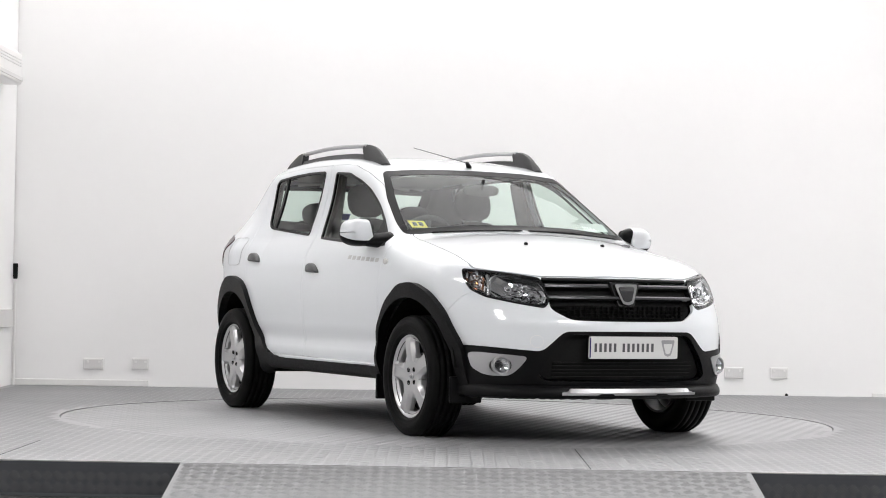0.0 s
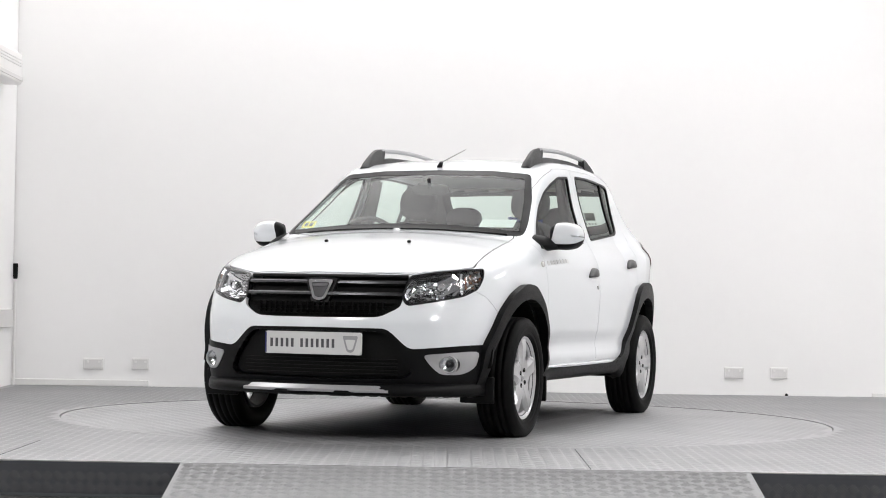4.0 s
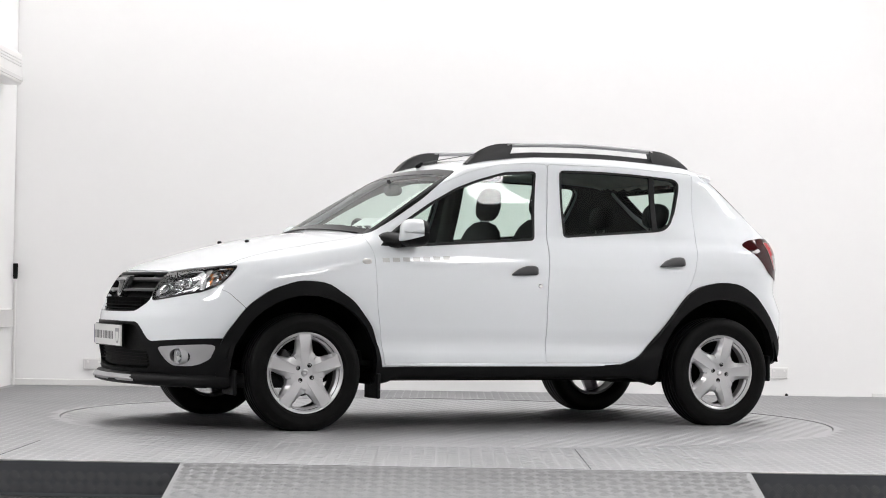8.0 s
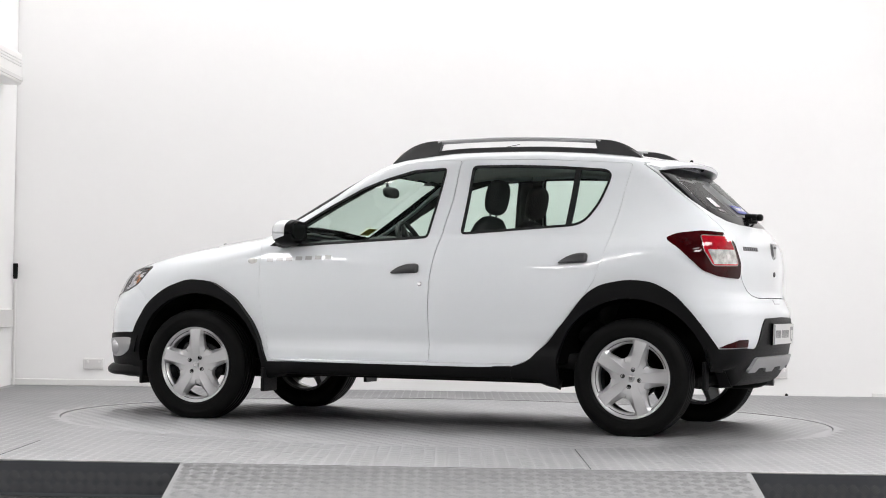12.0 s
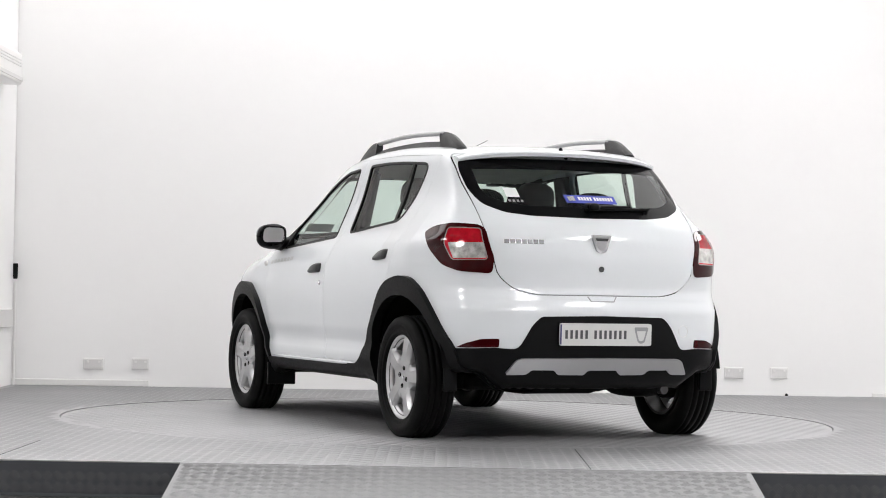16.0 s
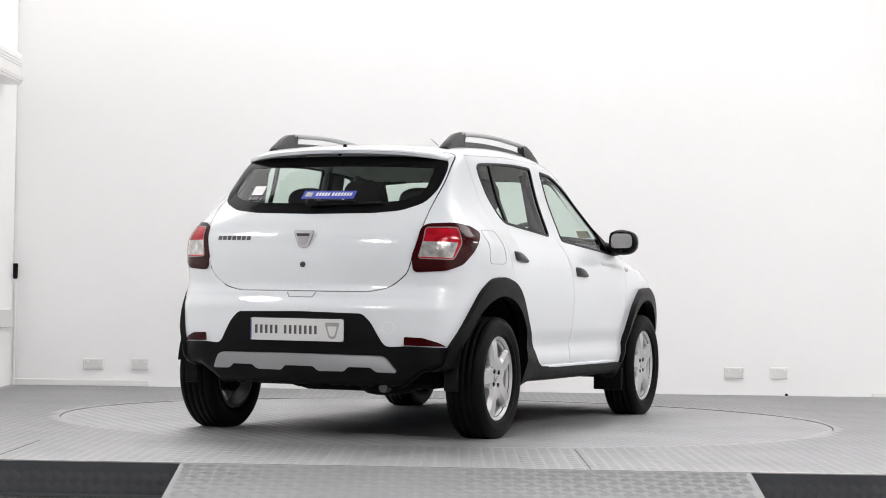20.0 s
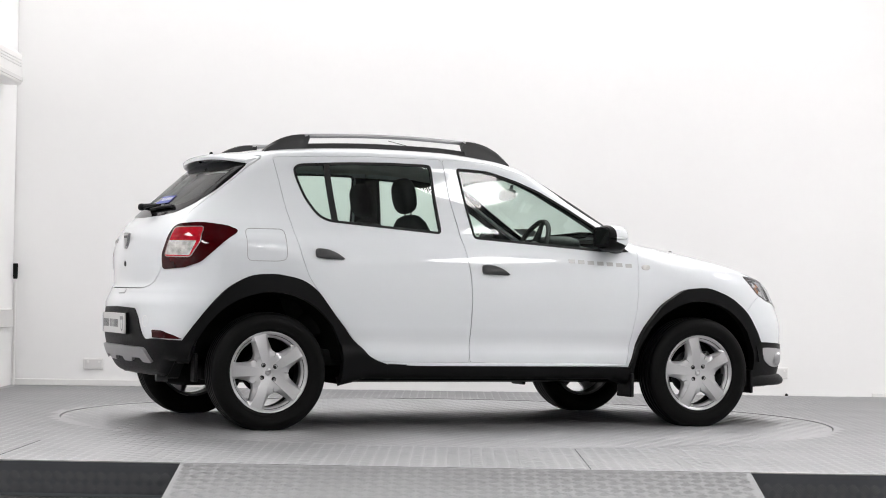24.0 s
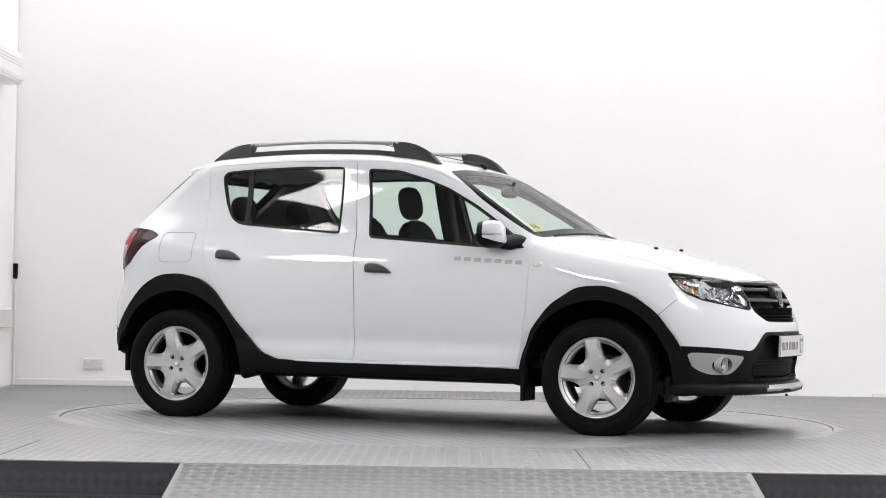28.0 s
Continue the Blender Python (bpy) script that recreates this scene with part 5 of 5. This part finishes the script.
slab(bm, [(-0.084, 0.013), (0.084, 0.013), (0.066, -0.015), (-0.066, -0.015)], 0.0012, m, 0.0008)
grip = part("tailgate_grip", bm, SEAM_GREY, PARTS["rear_bumper"], "small grip notch under the tailgate")
bm = bmesh.new()
slab(bm, [(-0.076, 0.012), (0.076, 0.012), (0.063, -0.011), (-0.063, -0.011)], 0.0012, m @ Matrix.Translation((0, 0, 0.0008)), 0.0008)
part("grip_lip", bm, CAR_WHITE, grip)

# -- skid plates --
skid = panel("rear_skid_plate", ["rear_skid"], SILVER_PAINT, car, 0.022, 0.02, 0, "silver painted rear skid plate")
bm = bmesh.new()
rows = []
for i in range(33):
    y = -0.39 + 0.78 * i / 32
    p, n = on_skin("x", abs(y), 0.30)
    e = max(0, (abs(y) - 0.34) / 0.05)
    top = 0.030 - 0.026 * e
    rows.append([(p.x + dx, y, 0.252 + dz) for dx, dz in ((-0.06, -0.016), (0.026, -0.016), (0.048, -0.008), (0.051, min(0.004, top)), (0.036, top * 0.8), (-0.02, top))])
loft(bm, rows)
fsk = part("front_skid_plate", bm, SILVER_PAINT, car, "silver painted front skid plate", smooth=True)
fsk.data.set_sharp_from_angle(angle=radians(35))
for y in (-0.17, 0.17):                      # dark notches under the plate
    p, n = on_skin("x", abs(y), 0.30)
    bm = bmesh.new()
    slab(bm, [(-0.055, -0.007), (0.055, -0.007), (0.042, 0.006), (-0.042, 0.006)], 0.004, facing((p.x + 0.0485, y, 0.245), (1, 0.25 * (1 if y > 0 else -1), 0)))
    part("skid_notch", bm, BLACK_PLASTIC, fsk)
bm = bmesh.new()
rows = []
for i in range(61):
    y = -0.80 + 1.60 * i / 60
    p, n = on_skin("x", min(abs(y), 0.775), 0.30)
    k = 1 - 0.55 * max(0, (abs(y) - 0.55) / 0.25) ** 2
    rows.append([(p.x + dx * k if dx > 0 else p.x + dx, y, 0.250 + dz) for dx, dz in ((-0.12, -0.026), (0.020, -0.024), (0.040, -0.016), (0.047, 0.000), (0.042, 0.016), (0.020, 0.034), (-0.02, 0.044), (-0.08, 0.05))])
loft(bm, rows)
part("front_lip", bm, BLACK_PLASTIC, car, smooth=True)
for k in range(5):
    z = 0.332 + k * 0.018
    bm = bmesh.new()
    rows = []
    for i in range(21):
        y = -0.41 + 0.82 * i / 20
        p, n = on_skin("x", abs(y), z)
        rows.append([(p.x - 0.036 + dx, y, z + dz) for dx, dz in ((-0.012, -0.004), (0.009, -0.003), (0.009, 0.003), (-0.012, 0.004))])
    loft(bm, rows)
    part("intake_slat", bm, GAP_BLACK, PARTS["intake_recess"])

# -- roof --
for sy in (1, -1):
    bm = bmesh.new()
    rows = []
    for i in range(41):
        x = 0.20 - 1.44 * i / 40
        p, n = on_skin("z", x, 0.50)
        e = min(1, (0.20 - x) / 0.06, (x + 1.24) / 0.06)
        t = 0.028 * max(e, 0.15)
        rows.append([(x, sy * (0.50 + dy), p.z + dz) for dy, dz in ((-0.022, -0.012), (-0.018, t * 0.8), (-0.006, t), (0.008, t * 0.9), (0.022, -0.006))])
    loft(bm, rows)
    rail = part("roof_rail", bm, RAIL_BLACK, car, "black roof rail with a silver bar", smooth=True)
    rail.data.set_sharp_from_angle(angle=radians(40))
    for x0, x1, rise in ((0.215, -0.075, 1), (-1.245, -0.985, 1)):
        bm = bmesh.new()
        rows = []
        for i in range(15):
            t = i / 14
            x = x0 + (x1 - x0) * t
            p, n = on_skin("z", x, 0.50)
            base = p.z - 0.012
            top = p.z + 0.012 + (1.603 - p.z - 0.012) * math.sin(min(t * 1.10, 1) * math.pi / 2) ** 0.9
            w = 0.020 + 0.012 * (1 - t)
            if t > 0.86:
                base = base + (top - 0.022 - base) * ((t - 0.86) / 0.14) ** 2
            rows.append([(x, sy * (0.50 + dy * w), z) for dy, z in ((-1, base), (-0.85, base + (top - base) * 0.7), (-0.45, top - 0.003), (0.2, top), (0.75, base + (top - base) * 0.75), (1, base))])
        loft(bm, rows)
        part("rail_end", bm, RAIL_BLACK, rail, "black plastic rail end", smooth=True).data.set_sharp_from_angle(angle=radians(40))
    bm = bmesh.new()
    pts = []
    for i in range(15):
        x = -0.05 - 0.96 * i / 14
        pts.append((x, sy * 0.50, 1.594 + 0.016 * math.sin(math.pi * i / 14)))
    tube(bm, pts, 0.0125, 12)
    part("rail_bar", bm, SILVER_PAINT, rail, "silver roof rail bar", smooth=True)
p, n = on_skin("z", 0.27, 0.0)
bm = bmesh.new()
tube(bm, [(p.x + 0.02, 0, p.z - 0.004), (p.x - 0.01, 0, p.z + 0.024), (p.x - 0.02, 0, p.z + 0.028)], [0.016, 0.011, 0.006], 12)
ant = part("antenna", bm, BLACK_PLASTIC, car, smooth=True)
bm = bmesh.new()
tube(bm, [(p.x - 0.015, 0, p.z + 0.026), (p.x - 0.62, -0.055, p.z + 0.145)], [0.0030, 0.0018], 8)
part("antenna_rod", bm, STEEL_DARK, ant)
for y in (-0.235, 0.235):
    p, n = on_skin("z", 1.42, y)
    bm = bmesh.new()
    pillow(bm, 0.013, 0.010, 0.009, 2.5, Matrix.Translation(p + Vector((0, 0, 0.004))), 12, 8)
    part("washer_jet", bm, BLACK_PLASTIC, PARTS["bonnet"], smooth=True)
# wipers lie on the foot of the screen
for y0, y1 in ((0.62, 0.02), (-0.02, -0.55)):
    bm = bmesh.new()
    rows = []
    for i in range(15):
        y = y0 + (y1 - y0) * i / 14
        xx = 0.985 - 0.17 * y * y
        q, n = on_skin("z", xx, abs(y))
        rows.append([(xx + dx, y, q.z + dz) for dx, dz in ((-0.006, 0.001), (-0.003, 0.009), (0.004, 0.008), (0.007, 0.001))])
    loft(bm, rows)
    part("windscreen_wiper", bm, RUBBER, car)

# -- sides --
for sy in (1, -1):
    door = PARTS["front_door", sy]
    for d, xc, zc, tilt in ((door, 0.003, 0.872, 0.03), (PARTS["rear_door", sy], -0.962, 0.940, 0.05)):
        p, n = on_skin("y", xc, zc)
        shape = fillet([(-0.083, -0.020), (-0.083, 0.020), (-0.062, 0.029), (-0.010, 0.027), (0.040, 0.010), (0.084, -0.020), (0.080, -0.027), (-0.070, -0.027)], 0.016, 3)
        shape = [(px, pz - px * tilt) for px, pz in shape]
        base = [(xc + a * 1.0, sy * (on_skin("y", xc + a, zc + b)[0].y - 0.004), zc + b) for a, b in shape]
        mid = [(xc + a * 0.96, sy * (on_skin("y", xc + a, zc + b)[0].y + 0.016), zc + b * 0.93) for a, b in shape]
        top = [(xc + a * 0.80, sy * (on_skin("y", xc + a * 0.8, zc + b * 0.7)[0].y + 0.026), zc + b * 0.70) for a, b in shape]
        bm = bmesh.new()
        loft(bm, [base, mid, top])
        part("door_handle", bm, HANDLE_BLACK, d, "black plastic door handle", smooth=True)
    for k in range(7):
        x = 0.835 - k * 0.060
        p, n = on_skin("y", x, 0.913 + 0.003 * k)
        q, nn = (p, n) if sy > 0 else (Vector((p.x, -p.y, p.z)), Vector((n.x, -n.y, n.z)))
        bm = bmesh.new()
        slab(bm, [(-0.020, -0.0115), (0.020, -0.0115), (0.020, 0.0115), (-0.020, 0.0115)], 0.0012, facing(q, nn))
        part("letter_bar", bm, DECAL_SILVER, door)
    p, n = on_skin("y", 0.945, 0.905)
    bm = bmesh.new()
    pillow(bm, 0.028, 0.010, 0.016, 2.4, Matrix.Translation((p.x, sy * p.y, p.z)), 16, 10)
    part("side_indicator", bm, INDICATOR, car, "small clear side indicator", smooth=True)
    # mirror: white cap over a black shell
    mx = 0.690
    seat_m = Matrix.Translation((mx, sy * 0.893, 1.071)) @ Matrix.Rotation(radians(-14 * sy), 4, "Z")
    back_n = (-1, 0.22 * sy, 0)

    def mirror_body(sx, sv, sz):
        """Rounded, higher at its inner end, its foot drawn forward and down."""
        b = bmesh.new()
        pillow(b, sx, sv, sz, 3.0, seat_m, 40, 28)
        for q in b.verts:
            k = (abs(q.co.y) - 0.893) / 0.09
            q.co.z -= 0.012 * max(k, 0) * (1 if q.co.z > 1.07 else -0.6)
            low = max(0.0, (1.071 - q.co.z) / 0.07)
            q.co.x += 0.020 * low * max(0.0, -k + 0.3)
            q.co.z -= 0.016 * low
        return b

    bm = mirror_body(0.084, 0.090, 0.069)
    for co, no in (((mx - 0.030, sy * 0.893, 1.07), back_n), ((mx, sy * 0.893, 1.043), (-0.30, 0, -1)), ((mx, sy * 0.822, 1.07), (0.1, -sy, 0.25))):
        bmesh.ops.bisect_plane(bm, geom=bm.verts[:] + bm.edges[:] + bm.faces[:], plane_co=co, plane_no=no, clear_outer=True)
    mir = part("door_mirror", bm, CAR_WHITE, door, "white door mirror with black foot", smooth=True)
    bm = mirror_body(0.082, 0.0885, 0.0675)
    bmesh.ops.bisect_plane(bm, geom=bm.verts[:] + bm.edges[:] + bm.faces[:], plane_co=(mx - 0.064, sy * 0.893, 1.07), plane_no=back_n, clear_outer=True)
    part("mirror_shell", bm, BLACK_PLASTIC, mir, "black lower mirror shell", smooth=True)
    bm = bmesh.new()
    slab(bm, fillet([(-0.078, -0.056), (0.078, -0.052), (0.074, 0.054), (-0.070, 0.058)], 0.03), 0.004, facing((mx - 0.056, sy * 0.895, 1.071), back_n))
    part("mirror_rim", bm, BLACK_PLASTIC, mir)
    bm = bmesh.new()
    slab(bm, fillet([(-0.066, -0.044), (0.066, -0.040), (0.062, 0.044), (-0.058, 0.046)], 0.03), 0.002, facing((mx - 0.059, sy * 0.896, 1.071), back_n))
    part("mirror_glass", bm, MIRROR, mir)
    bm = bmesh.new()
    rows = []
    for t in range(8):
        u = t / 7
        y = 0.735 + 0.125 * u
        zc, hh, xx, ww = 1.020 - 0.004 * u * u, 0.050 - 0.026 * u, 0.790 - 0.085 * u, 0.078 - 0.012 * u
        rows.append([(xx + ww * math.cos(a), sy * y, zc + hh * math.sin(a) - 0.012 * math.cos(a)) for a in [2 * math.pi * k / 16 for k in range(16)]])
    loft(bm, rows)
    part("mirror_foot", bm, BLACK_PLASTIC, mir, smooth=True)
    # black corner plate that carries the mirror
    bm = bmesh.new()
    tri = [(0.665, 1.135), (0.80, 1.045), (0.852, 0.992), (0.665, 0.992)]
    lo = [(x, sy * (on_skin("y", x, z)[0].y - 0.01), z) for x, z in tri]
    hi = [(x, sy * (on_skin("y", x, z)[0].y + 0.007), z) for x, z in tri]
    loft(bm, [lo, hi])
    part("mirror_corner", bm, BLACK_PLASTIC, mir)
p, n = on_skin("y", -0.091, 0.788)
bm = bmesh.new()
lathe(bm, [(0.0, 0.007), (0.008, 0.007), (0.012, 0.005), (0.013, 0.0)], 20, "z")
bmesh.ops.transform(bm, matrix=facing(p, n), verts=bm.verts[:])
part("door_lock", bm, CHROME, PARTS["front_door", 1])
# fuel flap, on the right wing
flap = fillet([(-1.425, 1.068), (-1.205, 1.068), (-1.205, 0.905), (-1.25, 0.895), (-1.425, 0.895)], 0.03)
bm = bmesh.new()
pts = []
for (x0, z0), (x1, z1) in zip(flap, flap[1:] + flap[:1]):
    steps = max(1, int(math.hypot(x1 - x0, z1 - z0) / 0.012))
    for k in range(steps):
        x, z = x0 + (x1 - x0) * k / steps, z0 + (z1 - z0) * k / steps
        q, n = on_skin("y", x, z)
        pts.append((x, -q.y - 0.0004, z))
tube(bm, pts + [pts[0]], 0.0022, 6, False)
part("fuel_flap_gap", bm, FLAP_GREY, car)

# -- cabin --
for sy in (1, -1):
    bm = bmesh.new()
    pillow(bm, 0.25, 0.24, 0.09, 3.2, pose(0.02, sy * 0.36, 0.56, 0, -6, 0))
    seat = part("front_seat", bm, SEAT_CLOTH, car, "charcoal cloth front seat", smooth=True)
    bm = bmesh.new()
    pillow(bm, 0.085, 0.23, 0.33, 3.0, pose(-0.26, sy * 0.36, 0.86, 0, -14, 0))
    part("backrest", bm, SEAT_CLOTH, seat, smooth=True)
    bm = bmesh.new()
    pillow(bm, 0.052, 0.120, 0.102, 2.8, pose(-0.362, sy * 0.36, 1.288, 0, -10, 0))
    part("headrest", bm, SEAT_CLOTH, seat, smooth=True)
    for k in (-1, 1):
        bm = bmesh.new()
        tube(bm, [(-0.322, sy * 0.36 + k * 0.05, 1.12), (-0.350, sy * 0.36 + k * 0.05, 1.24)], 0.006)
        part("headrest_post", bm, CHROME_SOFT, seat)
    bm = bmesh.new()
    pillow(bm, 0.05, 0.12, 0.075, 2.6, pose(-1.145, sy * 0.33, 1.225, 0, -10, 0))
    part("rear_headrest", bm, SEAT_CLOTH, car, smooth=True)
    for k in (-1, 1):
        bm = bmesh.new()
        tube(bm, [(-1.12, sy * 0.33 + k * 0.05, 1.08), (-1.14, sy * 0.33 + k * 0.05, 1.17)], 0.006)
        part("headrest_post", bm, CHROME_SOFT, car)
    bm = bmesh.new()
    tube(bm, [(-0.16, sy * 0.70, 0.5), (-0.19, sy * 0.655, 1.05), (-0.225, sy * 0.585, 1.42)], [0.05, 0.042, 0.035], 10)
    part("door_pillar_lining", bm, LINING, car, smooth=True)
bm = bmesh.new()
pillow(bm, 0.28, 0.60, 0.10, 3.4, pose(-0.80, 0, 0.58, 0, -6, 0))
bench = part("rear_bench", bm, SEAT_CLOTH, car, "charcoal cloth rear bench", smooth=True)
bm = bmesh.new()
pillow(bm, 0.08, 0.60, 0.29, 3.4, pose(-1.07, 0, 0.83, 0, -13, 0))
part("backrest", bm, SEAT_CLOTH, bench, smooth=True)
bm = bmesh.new()
box(bm, -1.68, -1.14, -0.56, 0.56, 1.045, 1.065, 0.006, 2)
part("parcel_shelf", bm, LINING, car)
bm = bmesh.new()
pillow(bm, 0.22, 0.66, 0.14, 3.2, pose(0.72, 0, 0.90, 0, 6, 0))
dash = part("dashboard", bm, DASH_BLACK, car, "dark grey dashboard", smooth=True)
bm = bmesh.new()
pillow(bm, 0.12, 0.17, 0.05, 2.6, pose(0.60, -0.36, 1.035))
part("instrument_hood", bm, DASH_BLACK, dash, smooth=True)
bm = bmesh.new()
box(bm, -0.95, 0.9, -0.60, 0.60, 0.33, 0.42, 0.02, 2)
part("cabin_floor", bm, LINING, car)
bm = bmesh.new()
m = pose(0.43, -0.36, 1.00, 0, -64, 0)
ringpts = [m @ Vector((0.185 * math.cos(2 * math.pi * k / 36), 0.185 * math.sin(2 * math.pi * k / 36), 0)) for k in range(37)]
tube(bm, ringpts, 0.015, 10, False)
sw = part("steering_wheel", bm, DASH_BLACK, car, "black steering wheel", smooth=True)
for a in (0, 180, 270):
    bm = bmesh.new()
    tube(bm, [m @ Vector((0, 0, -0.02)), m @ Vector((0.18 * math.sin(radians(a + 90)), 0.18 * math.cos(radians(a + 90)), 0))], [0.03, 0.012], 8)
    part("spoke", bm, DASH_BLACK, sw, smooth=True)
bm = bmesh.new()
pillow(bm, 0.03, 0.07, 0.06, 2.5, m @ pose(0, 0, -0.01, 0, 90, 0))
part("hub", bm, DASH_BLACK, sw, smooth=True)
bm = bmesh.new()
pillow(bm, 0.018, 0.115, 0.033, 3.0, pose(0.44, 0, 1.335, 0, 8, 0))
rvm = part("rear_view_mirror", bm, DASH_BLACK, car, "black rear view mirror", smooth=True)
bm = bmesh.new()
tube(bm, [(0.455, 0, 1.34), (0.47, 0, 1.395)], 0.010)
part("mirror_stem", bm, DASH_BLACK, rvm)
# stickers on the glass
def sticker(axis, a0, a1, b0, b1, mat, name, lab, sign=1, inset=-0.006, side=1):
    bm = bmesh.new()
    rows = []
    for i in range(7):
        a = a0 + (a1 - a0) * i / 6
        r = []
        for j in range(5):
            b = b0 + (b1 - b0) * j / 4
            p, n = on_skin(axis, abs(a), b, sign)
            r.append((p.x + n.x * inset, a if axis == "x" else p.y * side, p.z + n.z * inset))
        rows.append(r)
    loft(bm, rows, close=False)
    return part(name, bm, mat, car, lab)


sticker("x", -0.632, -0.545, 1.100, 1.140, STICKER_YELLOW, "windscreen_sticker", "yellow badge sticker inside the windscreen")
sticker("x", -0.616, -0.594, 1.110, 1.131, PLATE_INK, "sticker_mark", "", inset=-0.005)
sticker("x", -0.583, -0.561, 1.110, 1.131, PLATE_INK, "sticker_mark", "", inset=-0.005)
sticker("x", 0.44, 0.625, 1.112, 1.158, STICKER_WHITE, "windscreen_paper", "white paper inside the windscreen", inset=-0.008)
sticker("x", 0.107, -0.187, 1.212, 1.255, STICKER_BLUE, "dealer_sticker", "blue dealer sticker with white lettering bars", -1, 0.004)
for k in range(12):
    a = 0.032 - k * 0.0165 - (0.008 if k > 4 else 0)
    sticker("x", a, a - 0.012, 1.226, 1.244, STICKER_WHITE, "letter_bar", "", -1, 0.006)
sticker("x", 0.092, 0.052, 1.222, 1.246, CHROME_SOFT, "sticker_shield", "", -1, 0.006)
sticker("x", -0.47, -0.385, 1.405, 1.420, SEAM_GREY, "windscreen_label", "small grey label at the top of the windscreen", inset=-0.006)
for k in range(4):
    a = 0.425 - k * 0.022
    sticker("x", a, a - 0.013, 1.208, 1.220, SEAM_GREY, "letter_bar", "", -1, 0.004)
sticker("x", 0.425, 0.355, 1.234, 1.283, STICKER_WHITE, "rear_sticker", "small white sticker on the rear window", -1, 0.004)


def motions():
    """The turntable turns at an even rate and carries the car."""
    rows, disc_rows = [], []
    for k in range(0, 57):
        t = k * 0.5
        a = TURN_START + TURN_RATE * t
        c, s = math.cos(radians(a)), math.sin(radians(a))
        rows.append((t, pose(c * CAR_OFF[0] - s * CAR_OFF[1], s * CAR_OFF[0] + c * CAR_OFF[1], 0, 0, 0, a)))
        disc_rows.append((t, pose(0, 0, DISC_Z, 0, 0, a)))
    walk(car, rows)
    walk(disc, disc_rows)


motions()
